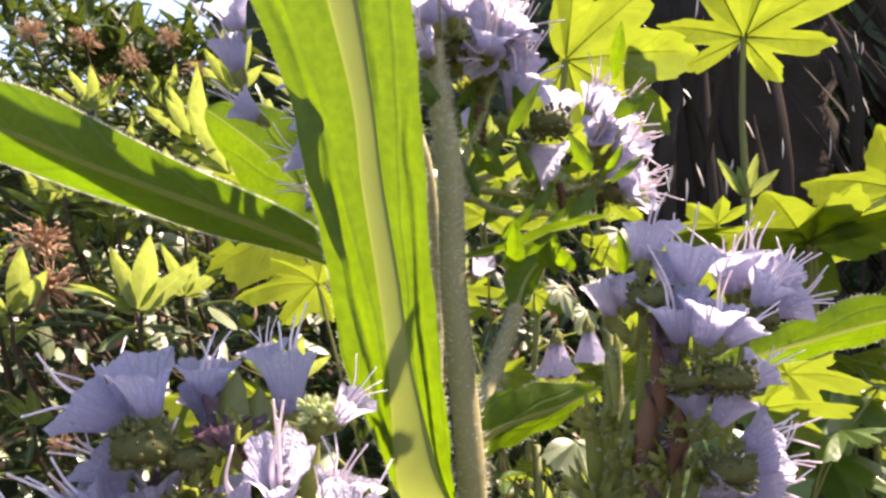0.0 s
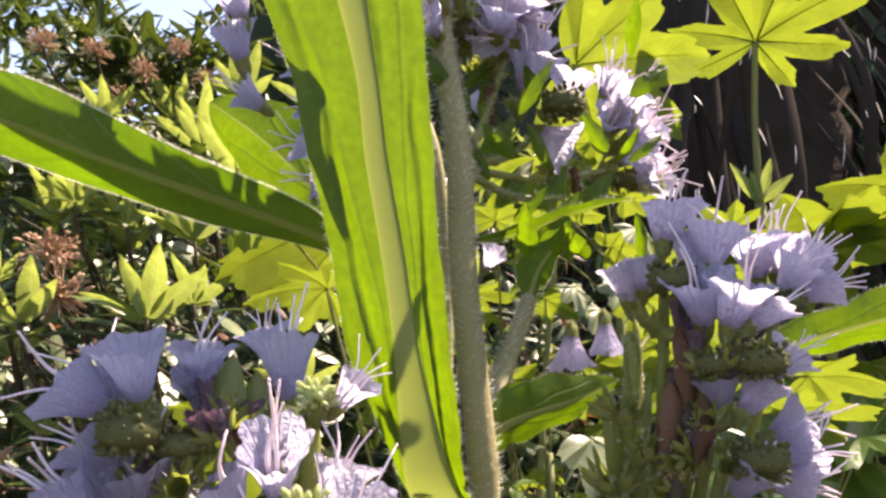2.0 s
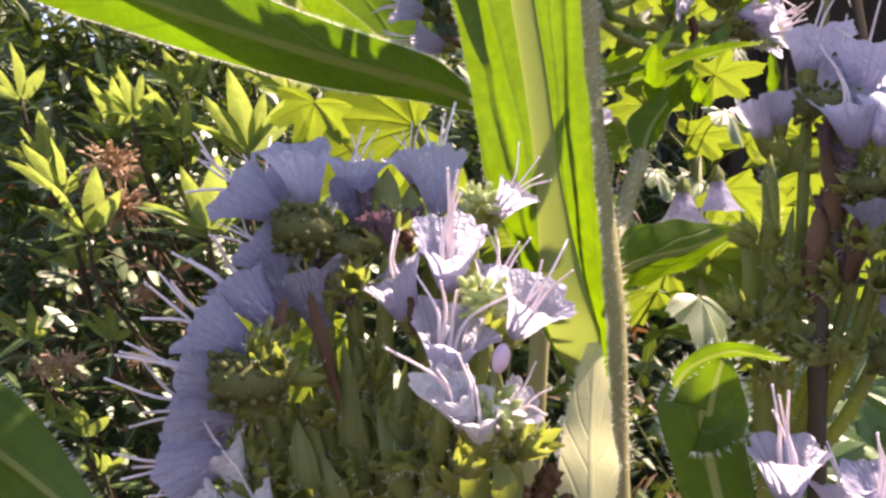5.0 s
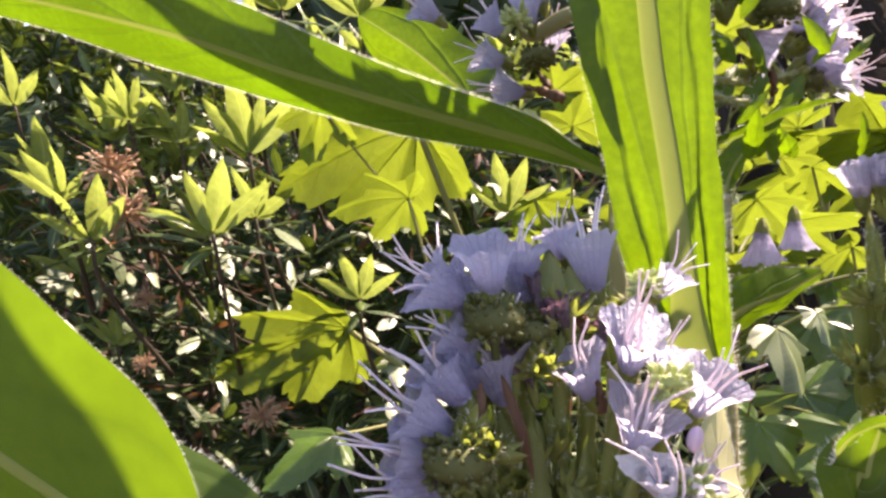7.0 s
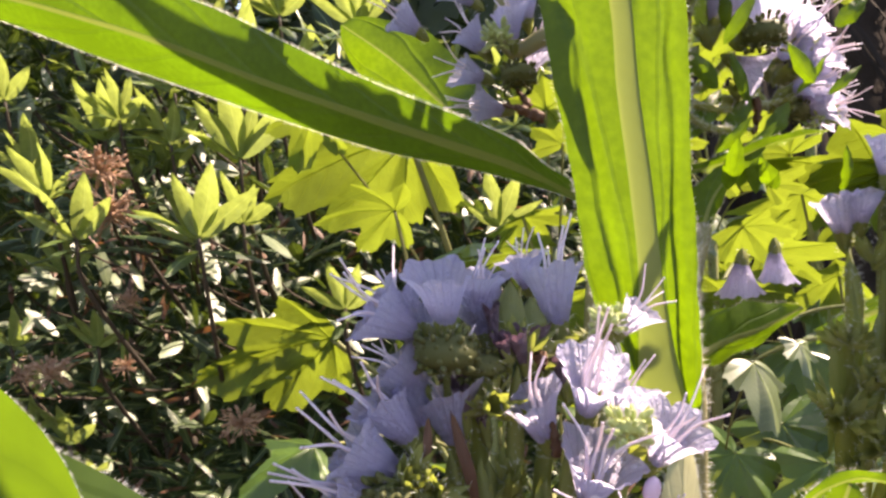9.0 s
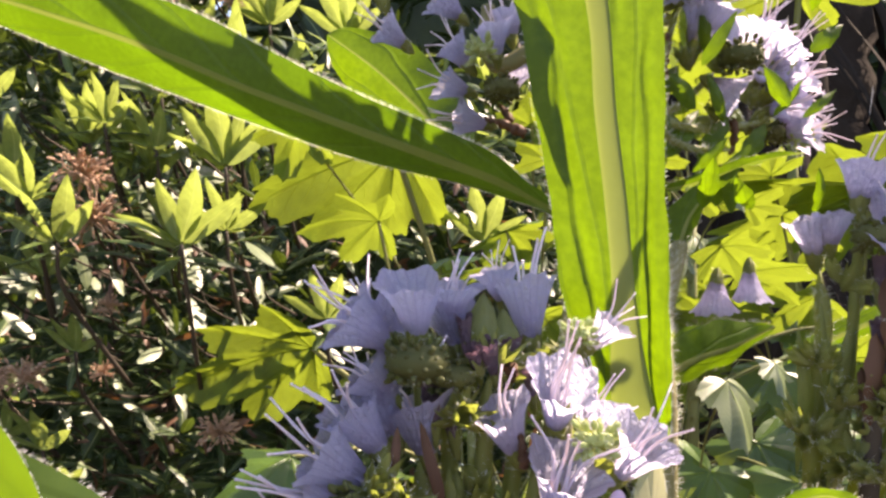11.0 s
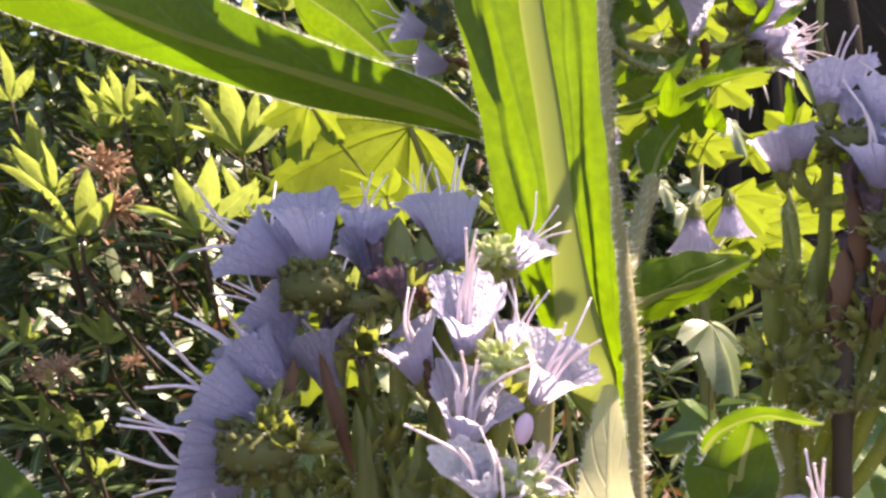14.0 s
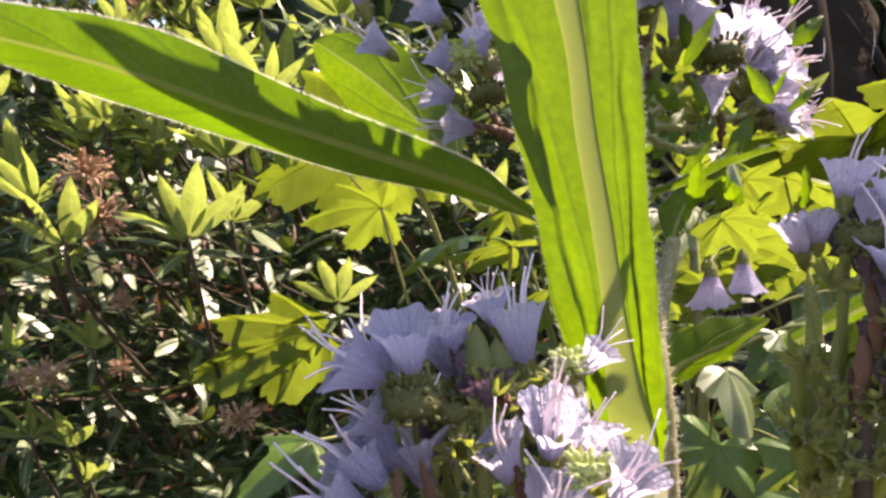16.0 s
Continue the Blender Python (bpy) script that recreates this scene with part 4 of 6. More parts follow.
    for k, (cc, nor, aim, r, lb, sp, dr) in enumerate((
            ((0.1696, 0.7000, 1.3425), (0.1, 0.75, 0.6), (0.7, -0.1, -0.25), 0.135, 6, 200, 0.25),
            ((-0.0452, 0.7200, 1.2030), (0.0, 0.68, 0.72), (-0.8, -0.1, -0.45), 0.145, 7, 200, 0.25),
            ((-0.14105, 0.82000, 0.99358), (0.05, 0.72, 0.65), (-0.9, -0.1, -0.4), 0.150, 5, 150, 0.22),
            ((0.06494, 0.46000, 1.15982), (0.05, 0.62, 0.75), (0.1, 0.0, 0.9), 0.036, 5, 220, 0.25),
            ((0.0714, 0.5200, 1.0570), (0.0, 0.6, 0.7), (0.2, -0.2, -0.6), 0.05, 5, 200, 0.3),
            ((0.0669, 0.5500, 1.1971), (0.0, 0.6, 0.7), (0.2, 0.2, 0.6), 0.05, 5, 200, 0.3),
            ((-0.1176, 0.6000, 1.2061), (0.0, 0.6, 0.7), (-0.2, 0.2, -0.6), 0.05, 5, 220, 0.3),
            ((0.1310, 0.5000, 1.0519), (0.0, 0.5, 0.8), (-0.2, -0.3, -0.6), 0.045, 5, 200, 0.35),
            ((-0.1216, 0.6000, 0.9346), (0.2, -0.3, 0.9), (-0.6, -0.6, -0.3), 0.07, 3, 120, 0.3))):
        c2 = V(cc)
        base = V((0.10 + 0.004 * k, 0.80, 0.60 + 0.02 * k))
        lobed_leaf(d, c2, nor, aim, r, lb, sp, 20 + k, dr, stalk=[base, base.lerp(c2, 0.6) + V((0, 0.03, 0.04)), c2], slim=0.24, inner=0.48)
    tube("plant_stem", [V((0.10, 0.80, -0.02)), V((0.10, 0.80, 0.82))], 0.014, 0.010, M_STALK, d, n=10)


foliage_plants()


def sun_plant():
    """Small serrated leaves in full sun, between the stems and the far foliage."""
    foot = V((0.10, 0.30, 0.0))
    ob = thing("garden_plant", foot, "leafy garden plant with small bright lobed leaves in full sun", "plant", "leafy garden plants")
    tube("plant_stem", [foot - V((0, 0, 0.02)), foot + V((0.01, 0.01, 0.6)), foot + V((0, 0, 1.13))], 0.004, 0.002, M_STALK, ob, n=14)
    glare, lit, dull = (0.42, -0.61, 0.67), (0.10, 0.62, 0.75), (-0.25, -0.65, 0.55)
    for k, (c, nor, aim, r, mat) in enumerate((
            ((0.08588, 0.24000, 1.03015), dull, (-0.3, 0.0, -0.8), 0.026, M_PALM_LEAF), ((0.11001, 0.26000, 1.03431), dull, (0.3, 0.0, -0.8), 0.030, M_PALM_LEAF), ((0.10576, 0.22000, 1.03259), dull, (0.1, 0.0, -0.9), 0.026, M_PALM_LEAF), ((0.13362, 0.25000, 1.03684), dull, (0.6, 0.0, -0.6), 0.030, M_PALM_LEAF), ((0.14025, 0.24000, 1.02278), dull, (-0.4, 0.0, -0.7), 0.028, M_PALM_LEAF), ((0.10505, 0.30000, 1.07719), lit, (0.2, 0.0, 0.9), 0.030, M_PALM_LEAF), ((0.12926, 0.32000, 1.09287), lit, (0.6, 0.0, 0.6), 0.034, M_PALM_LEAF), ((0.15395, 0.28000, 1.06151), lit, (0.5, 0.0, 0.5), 0.030, M_PALM_LEAF), ((0.09768, 0.20000, 1.02490), dull, (0.2, 0.0, -0.9), 0.026, M_PALM_LEAF), ((0.17416, 0.30000, 1.07259), lit, (0.7, 0.0, 0.2), 0.030, M_PALM_LEAF), ((0.13500, 0.30000, 1.05416), dull, (0.2, 0.0, -0.8), 0.028, M_PALM_LEAF),
            ((0.0880, 0.3000, 1.0751), lit, (0.8, 0.0, -0.2), 0.022, M_PALM_LEAF),
            ((0.1061, 0.2600, 1.1187), lit, (0.3, 0.0, 0.8), 0.016, M_PALM_LEAF), ((0.1050, 0.2800, 1.1046), lit, (0.5, 0.0, -0.8), 0.022, M_PALM_LEAF),
            ((0.1012, 0.3000, 1.1102), glare, (-0.5, -0.3, -0.8), 0.014, M_GLOSS), ((0.0825, 0.2600, 1.1484), lit, (0.1, 0.2, 0.9), 0.020, M_PALM_LEAF),
            ((0.0888, 0.2400, 1.1382), lit, (0.5, 0.0, 0.4), 0.016, M_PALM_LEAF), ((0.0954, 0.2500, 1.1281), glare, (0.3, -0.5, -0.6), 0.013, M_GLOSS),
            ((0.0774, 0.2800, 1.1367), lit, (-0.3, 0.0, 0.8), 0.022, M_PALM_LEAF), ((0.0771, 0.2600, 1.1601), lit, (-0.2, 0.1, 0.9), 0.020, M_PALM_LEAF),
            ((0.1159, 0.3000, 1.1627), glare, (0.5, -0.5, 0.3), 0.012, M_GLOSS), ((0.0948, 0.2800, 1.1689), lit, (0.5, 0.1, 0.6), 0.020, M_PALM_LEAF),
            ((0.1116, 0.2500, 1.0641), glare, (0.1, -0.5, -0.8), 0.012, M_GLOSS), ((0.1245, 0.3000, 1.0849), lit, (0.3, 0.0, -0.8), 0.018, M_PALM_LEAF),
            ((0.0685, 0.2700, 1.1228), lit, (-0.4, 0.0, 0.6), 0.018, M_PALM_LEAF), ((0.0728, 0.2500, 1.1090), glare, (0.3, -0.4, -0.7), 0.011, M_GLOSS), ((0.0601, 0.2500, 1.1411), lit, (0.2, 0.0, 0.9), 0.018, M_PALM_LEAF),
            ((0.0937, 0.2800, 1.1250), lit, (0.6, 0.0, 0.3), 0.018, M_PALM_LEAF), ((0.0729, 0.2500, 1.1511), glare, (0.5, -0.4, -0.4), 0.010, M_GLOSS), ((0.0834, 0.2600, 1.1013), glare, (-0.3, -0.5, -0.6), 0.011, M_GLOSS))):
        c = V(c)
        s0 = V((foot.x, foot.y, min(1.12, c.z - 0.02)))
        lobed_leaf(ob, c, nor, aim, r, 5, 220, 300 + k, 0.25, mat=mat, stalk=[s0, s0.lerp(c, 0.6) + V((0, 0.01, 0.004)), c], slim=0.24, inner=0.5)
    c = V((0.05761, 0.15500, 1.07453))
    lobed_leaf(ob, c, glare, (0.05, -0.4, -0.9), 0.0150, 3, 125, 340, 0.25, mat=M_GLOSS, stalk=[V((foot.x, foot.y, 0.98)), V((0.08, 0.23, 1.04)), c], slim=0.34, inner=0.42, label="pale leaf that shines in the sun")


sun_plant()


def undergrowth():
    """Low leafy plants between the big ones."""
    rng = random.Random(44)
    for k in range(6):
        foot = V((0.02 + 0.085 * k, 0.50 + 0.05 * (k % 3), 0.0))
        ob = thing("garden_plant", foot, "leafy garden plant with small lobed leaves behind the flowers", "plant", "leafy garden plants")
        tube("plant_stem", [foot - V((0, 0, 0.02)), foot + V((0.01, 0, 0.5)), foot + V((0, 0, 1.0))], 0.006, 0.003, M_STALK, ob, n=14)
        for i in range(9):
            c = foot + V((rng.uniform(-0.07, 0.07), rng.uniform(-0.06, 0.06), rng.uniform(0.90, 1.13)))
            s0 = foot + V((0, 0, rng.uniform(0.8, 0.95)))
            lobed_leaf(ob, c, (rng.uniform(-0.3, 0.3), rng.uniform(0.0, 0.7), 0.8), (rng.uniform(-1, 1), rng.uniform(-0.6, 0.4), rng.uniform(-0.6, 0.2)),
                       rng.uniform(0.028, 0.05), 5, 210, 100 + k * 9 + i, 0.3, stalk=[s0, s0.lerp(c, 0.5) + V((0, 0, 0.01)), c], slim=0.22, inner=0.45)


undergrowth()


# ---- the tall bugloss with its big strap leaves ----
def upright_leaf(parent):
    """The broad leaf before the stem: two puckered halves that fold back from a thick pale rib."""
    edge_l = [(0.0302, 0.1195, 1.0610), (0.0240, 0.1150, 1.0695), (0.0212, 0.1080, 1.0769), (0.0176, 0.1060, 1.0862), (0.0138, 0.1040, 1.0969), (0.0124, 0.1030, 1.1088), (0.0096, 0.1020, 1.1220), (0.0074, 0.1010, 1.1342), (0.0007, 0.1000, 1.1535), (-0.0050, 0.0990, 1.1743), (0.0039, 0.1000, 1.2173)]
    rib_l = [(0.0306, 0.1195, 1.0610), (0.0247, 0.1150, 1.0695), (0.0219, 0.1080, 1.0769), (0.0212, 0.1060, 1.0867), (0.0208, 0.1040, 1.0969), (0.0195, 0.1030, 1.1088), (0.0177, 0.1020, 1.1220), (0.0166, 0.1010, 1.1342), (0.0124, 0.1000, 1.1532), (0.0084, 0.0990, 1.1740), (0.0045, 0.1000, 1.2173)]
    rib_r = [(0.0321, 0.1195, 1.0619), (0.0309, 0.1150, 1.0703), (0.0285, 0.1080, 1.0769), (0.0259, 0.1060, 1.0871), (0.0240, 0.1040, 1.0969), (0.0226, 0.1030, 1.1088), (0.0207, 0.1020, 1.1220), (0.0195, 0.1010, 1.1342), (0.0169, 0.1000, 1.1531), (0.0121, 0.0990, 1.1739), (0.0052, 0.1000, 1.2173)]
    edge_r = [(0.0325, 0.1195, 1.0619), (0.0314, 0.1150, 1.0715), (0.0300, 0.1080, 1.0775), (0.0292, 0.1060, 1.0871), (0.0284, 0.1040, 1.0969), (0.0275, 0.1030, 1.1088), (0.0269, 0.1020, 1.1220), (0.0265, 0.1010, 1.1342), (0.0250, 0.1000, 1.1528), (0.0227, 0.0990, 1.1737), (0.0059, 0.1000, 1.2173)]
    n, m = 90, 14
    lines = [smooth_line(c, n) for c in (edge_l, rib_l, rib_r, edge_r)]
    rng = random.Random(2)
    verts, uvs, faces = [], [], []
    for half, (inner, outer) in enumerate(((lines[1], lines[0]), (lines[2], lines[3]))):
        o = len(verts)
        for i in range(n + 1):
            v = i / n
            for j in range(m + 1):
                u = j / m
                p = inner[i].lerp(outer[i], u)
                # side veins run steeply upwards and pull the blade in along them
                wob = noise.noise(p * 90 + V((half * 7, 0, 0)))
                ph = (1.5 * v - 1.3 * u + 0.3 * wob + 0.31 + 0.22 * half) % 1.0
                pull = math.exp(-((ph - 0.5) / 0.09) ** 2)
                back = (-0.0022 if half else 0.0030) * u ** 1.15 + 0.0009 * pull * math.sin(math.pi * min(1, u * 1.1)) + 0.0004 * wob * u
                edge = 0.00012 * math.sin(v * 41 + half * 2) + 0.00008 * math.sin(v * 97)
                verts.append(p + V((edge * u * (1 if half else -1), back, 0)))
                uvs.append((0.5 + (0.5 if half else -0.5) * (0.06 + 0.94 * u), v))
        for i in range(n):
            for j in range(m):
                a = o + i * (m + 1) + j
                faces.append((a, a + 1, a + m + 2, a + m + 1))
    blade = part("leaf", mesh_of("leaf", verts, faces, M_BLADE, uvs), parent, "long upright strap leaf lit from behind")
    rv, ru, rf = [], [], []
    for i in range(n + 1):
        a, b = lines[1][i], lines[2][i]
        half = (b - a) * 0.5
        for k in range(11):
            an = math.pi * k / 10
            rv.append((a + b) * 0.5 - half * math.cos(an) * 1.05 + V((0, -1, 0)) * half.length * 0.22 * math.sin(an))
            ru.append((k / 10, i / n))
    for i in range(n):
        for k in range(10):
            rf.append((i * 11 + k, i * 11 + k + 1, (i + 1) * 11 + k + 1, (i + 1) * 11 + k))
    part("midrib", mesh_of("midrib", rv, rf, M_RIB, ru), blade, "pale raised midrib")
    hv, hf = [], []
    for _ in range(700):
        half = rng.random() < 0.5
        i = rng.randrange(1, n - 4)
        base = (n + 1) * (m + 1) if half else 0
        q = verts[base + i * (m + 1) + m].lerp(verts[base + (i + 1) * (m + 1) + m], rng.random())
        d = V((1 if half else -1, rng.uniform(-0.5, 0.5), rng.uniform(0, 0.8))).normalized() * rng.uniform(0.0003, 0.0009)
        o = len(hv)
        hv += [q - V((0, 0, 0.00003)), q + V((0, 0, 0.00003)), q + d]
        hf.append((o, o + 1, o + 2))
    part("edge_hairs", mesh_of("edge_hairs", hv, hf, M_HAIR), blade, kind="stuff")


def main_plant():
    foot = V((0.035, 0.125, 0.0))
    ob = thing("bugloss_plant", foot, "tall hairy bugloss with long green strap leaves and lilac flowers", "plant", "bugloss plants")
    line = [foot - V((0, 0, 0.02)), V((0.0355, 0.125, 0.40)), V((0.036, 0.125, 0.70)), V((0.0355, 0.124, 0.88)), V((0.0345, 0.123, 0.975)), V((0.0338, 0.122, 1.022)), V((0.0332, 0.1210, 1.0507)), V((0.0333, 0.1210, 1.0757)), V((0.0314, 0.1240, 1.1060)),
            V((0.0313, 0.1260, 1.1281)), V((0.0293, 0.1300, 1.1479)), V((0.0289, 0.1340, 1.1693)), V((0.034, 0.137, 1.182))]
    tube("stem", line, 0.0032, 0.0019, M_STEM, ob, "pale green hairy stem", 90, 12)
    hairs_on_tube("stem_hairs", line[6:], 0.0026, 0.0020, 3200, 0.0013, M_HAIR, ob, 4)
    # upright leaf before the stem
    upright_leaf(ob)
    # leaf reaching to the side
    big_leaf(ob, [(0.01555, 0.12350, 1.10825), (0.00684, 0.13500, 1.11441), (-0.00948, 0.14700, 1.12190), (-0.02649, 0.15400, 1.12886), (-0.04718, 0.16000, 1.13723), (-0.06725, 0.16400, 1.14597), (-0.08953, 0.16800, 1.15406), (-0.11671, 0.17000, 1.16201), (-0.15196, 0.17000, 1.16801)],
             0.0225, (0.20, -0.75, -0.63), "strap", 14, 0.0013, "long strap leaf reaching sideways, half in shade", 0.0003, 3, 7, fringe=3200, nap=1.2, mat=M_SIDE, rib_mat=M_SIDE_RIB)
    # higher leaves and stem tip, unseen, added to shade the leaf below them
    crown = V((0.036, 0.140, 1.212))
    tube("stem_tip", [line[-1], V((0.037, 0.139, 1.20)), crown], 0.0018, 0.0012, M_STEM, ob, n=8)
    big_leaf(ob, [crown, (0.08410, 0.15499, 1.18860), (0.07655, 0.16799, 1.19283), (0.06099, 0.18199, 1.20039), (0.04441, 0.18899, 1.20689), (0.02924, 0.19399, 1.21515), (0.01470, 0.19799, 1.22823), (0.00052, 0.20099, 1.24097), (-0.01111, 0.20299, 1.25311)],
             0.0150, (0.20, -0.75, -0.63), "strap", 8, 0.0008, "unseen upper strap leaf added to shade the one below", 0.0007, 5, 27, fringe=0)
    big_leaf(ob, [crown, (0.05637, 0.18692, 1.21463), (0.05159, 0.18892, 1.22013), (0.04653, 0.19192, 1.22635), (0.04147, 0.19392, 1.23276)],
             0.0095, (0.20, -0.75, -0.63), "oval", 8, 0.0008, "unseen upper leaf added to shade the one below", 0.0006, 4, 28, fringe=0)
    big_leaf(ob, [crown, (0.06099, 0.18395, 1.21429), (0.06931, 0.17695, 1.20774), (0.07734, 0.16995, 1.20223), (0.08521, 0.15795, 1.19734)],
             0.0120, (0.20, -0.75, -0.63), "oval", 8, 0.0006, "unseen short upper leaf added to shade the one below", 0.0005, 4, 29, fringe=0)
    # drooping narrow leaf between the upright leaf and the stem, hidden, added to cast a shadow
    big_leaf(ob, [V((0.0293, 0.1300, 1.1479)), (0.01917, 0.10986, 1.14820), (0.02079, 0.10986, 1.13680), (0.02561, 0.11086, 1.12375)],
             0.0080, (0.1, -0.95, 0.0), "lance", 6, 0.0004, "hidden narrow leaf added to shade the upright one", 0.0002, 3, 31, fringe=0)
    # narrow leaf and short leaf on the other side
    big_leaf(ob, [(0.0318, 0.1260, 1.1118), (0.0415, 0.1280, 1.1139), (0.0524, 0.1310, 1.1178), (0.0633, 0.1330, 1.1203)], 0.0042, (0.0, -0.5, -0.85), "lance", 22, 0.0004,
             "narrow arching leaf", 0.0002, 4, 9, fringe=150)
    big_leaf(ob, [(0.03308, 0.12100, 1.08012), (0.03993, 0.12500, 1.08301), (0.04939, 0.13100, 1.08481), (0.05911, 0.13600, 1.08799)], 0.0122, (0.1, -0.92, -0.35), "lance", 20, 0.0009,
             "short leaf with a clasping base", 0.0003, 4, 10, fringe=150)
    st = [V((0.0330, 0.1225, 1.0735)), V((0.0378, 0.1360, 1.0882)), V((0.0451, 0.1480, 1.1032))]
    tube("side_shoot", st, 0.0022, 0.0016, M_STEM, ob, "hairy side shoot", 24, 10, bulge=lambda x: min(1.0, 0.35 + 4 * x))
    hairs_on_tube("shoot_hairs", st, 0.0022, 0.0017, 620, 0.0016, M_HAIR, ob, 8)
    big_leaf(ob, [st[-1], (0.0478, 0.1490, 1.1096), (0.0542, 0.1500, 1.1171)], 0.0088, (0.15, -0.9, -0.3), "lance", 30, 0.0006, "folded young leaf", 0.0003, 3, 12, fringe=160)
    big_leaf(ob, [st[-1], (0.0443, 0.1500, 1.1062), (0.0415, 0.1520, 1.1033)], 0.006, (-0.2, -0.8, 0.4), "lance", 25, 0.0005, "small young leaf", 0.0003, 3, 13, fringe=60)
    # leaf lower on the stem, full sun put into its pale colour
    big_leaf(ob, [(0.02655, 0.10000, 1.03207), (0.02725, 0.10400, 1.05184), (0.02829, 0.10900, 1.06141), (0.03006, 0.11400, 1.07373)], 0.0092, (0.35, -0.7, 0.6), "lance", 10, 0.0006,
             "leaf coloured pale for full sun", 0.0002, 3, 15, mat=M_SUNLIT, rib_mat=M_SUNLIT)
    # broad leaf on the far side
    big_leaf(ob, [(0.0636, 0.1400, 1.0816), (0.0905, 0.1450, 1.0912), (0.1074, 0.1480, 1.0951), (0.1231, 0.1500, 1.0983), (0.1463, 0.1500, 1.1022)], 0.0125, (0.0, -0.8, -0.4), "strap", 18, 0.0008,
             "broad leaf lit from above", 0.0004, 4, 16)
    # upper flower branches
    joint = V((0.0312, 0.1260, 1.1251))
    up = [((0.0320, 0.1392, 1.1512), 3), ((0.0415, 0.1382, 1.1494), 4), ((0.0500, 0.1424, 1.1371), 5), ((0.0658, 0.1520, 1.1297), 6), ((0.0521, 0.1400, 1.1216), 7)]
    for p, k in up:
        pts = [joint, joint.lerp(V(p), 0.5) + V((0, 0.002, -0.002)), V(p)]
        tube("flower_branch", pts, 0.0008, 0.0006, M_CALYX, ob, n=14, bulge=closed_end)
        hairs_on_tube("branch_hairs", pts, 0.0008, 0.0006, 260, 0.0012, M_HAIR, ob, 30 + k)
    for b, m, s in (
            ((0.03247, 0.14000, 1.15524), (0.02927, 0.13900, 1.16242), 0.0084), ((0.03724, 0.13900, 1.15478), (0.03815, 0.13700, 1.16314), 0.0092), ((0.03721, 0.14200, 1.15880), (0.03351, 0.14200, 1.16951), 0.0088), ((0.04256, 0.14000, 1.15330), (0.04773, 0.13900, 1.15918), 0.0090),
            ((0.04027, 0.14200, 1.15757), (0.04378, 0.14200, 1.16635), 0.0090), ((0.04046, 0.13800, 1.15322), (0.03794, 0.13200, 1.15061), 0.0076), ((0.04204, 0.13900, 1.15756), (0.04415, 0.13400, 1.15395), 0.0080), ((0.03016, 0.14100, 1.15274), (0.02767, 0.14000, 1.15707), 0.0070),
            ((0.03454, 0.14300, 1.16398), (0.03373, 0.14300, 1.17596), 0.0092), ((0.04036, 0.14300, 1.16506), (0.04192, 0.14300, 1.17703), 0.0092), ((0.04422, 0.13900, 1.13949), (0.04729, 0.13700, 1.14855), 0.0104),
            ((0.06407, 0.16000, 1.14348), (0.06883, 0.16000, 1.14924), 0.0084), ((0.06621, 0.16000, 1.13954), (0.07254, 0.15900, 1.14343), 0.0088), ((0.06687, 0.16000, 1.13436), (0.07408, 0.15900, 1.13823), 0.0088), ((0.06562, 0.15900, 1.13163), (0.07153, 0.15700, 1.13366), 0.0080),
            ((0.06830, 0.15900, 1.12902), (0.07473, 0.15800, 1.13124), 0.0080), ((0.06855, 0.15800, 1.12632), (0.07524, 0.15700, 1.12726), 0.0076), ((0.06581, 0.16300, 1.13825), (0.07170, 0.16400, 1.14697), 0.0084)):
        blossom(ob, b, m, s, stamens=5)
    for b, m, s in (((0.05253, 0.13800, 1.13680), (0.05377, 0.13700, 1.14470), 0.0082), ((0.04614, 0.13800, 1.13471), (0.05276, 0.13600, 1.12971), 0.0088), ((0.03790, 0.14500, 1.13798), (0.03575, 0.14500, 1.14332), 0.0066), ((0.03708, 0.16500, 1.10925), (0.03897, 0.16300, 1.11232), 0.0066)):
        blossom(ob, b, m, s, stamens=0)
    for b, m, s in (
            ((0.02999, 0.12800, 1.15361), (0.02733, 0.12600, 1.15834), 0.0082), ((0.02912, 0.12800, 1.14834), (0.02685, 0.12400, 1.15091), 0.0070), ((0.03274, 0.13100, 1.15578), (0.03347, 0.13000, 1.16057), 0.0080),
            ((0.04158, 0.13600, 1.15249), (0.04429, 0.13400, 1.15784), 0.0088), ((0.03937, 0.13400, 1.15017), (0.03980, 0.13000, 1.15396), 0.0080), ((0.04445, 0.14000, 1.14293), (0.04672, 0.13800, 1.15047), 0.0105),
            ((0.06321, 0.15600, 1.14377), (0.06451, 0.15400, 1.14951), 0.0084), ((0.06511, 0.15400, 1.14071), (0.06822, 0.15100, 1.14422), 0.0086), ((0.06674, 0.15400, 1.13568), (0.07059, 0.15100, 1.13778), 0.0086),
            ((0.06494, 0.15400, 1.13138), (0.06810, 0.15000, 1.13179), 0.0084), ((0.06757, 0.15400, 1.12699), (0.07165, 0.15100, 1.12727), 0.0078), ((0.06335, 0.15500, 1.13785), (0.06415, 0.15000, 1.14013), 0.0076)):
        blossom(ob, b, m, s, stamens=5)
    bud_coil(ob, (0.03305, 0.13400, 1.15561), (0.2, -1, 0.3), 0.0028, 1)
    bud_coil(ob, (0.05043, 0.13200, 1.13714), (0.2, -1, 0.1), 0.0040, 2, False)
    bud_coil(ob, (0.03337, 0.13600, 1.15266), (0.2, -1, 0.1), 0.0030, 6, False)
    bud_coil(ob, (0.07125, 0.15200, 1.12574), (0.2, -1, 0.1), 0.0026, 3)
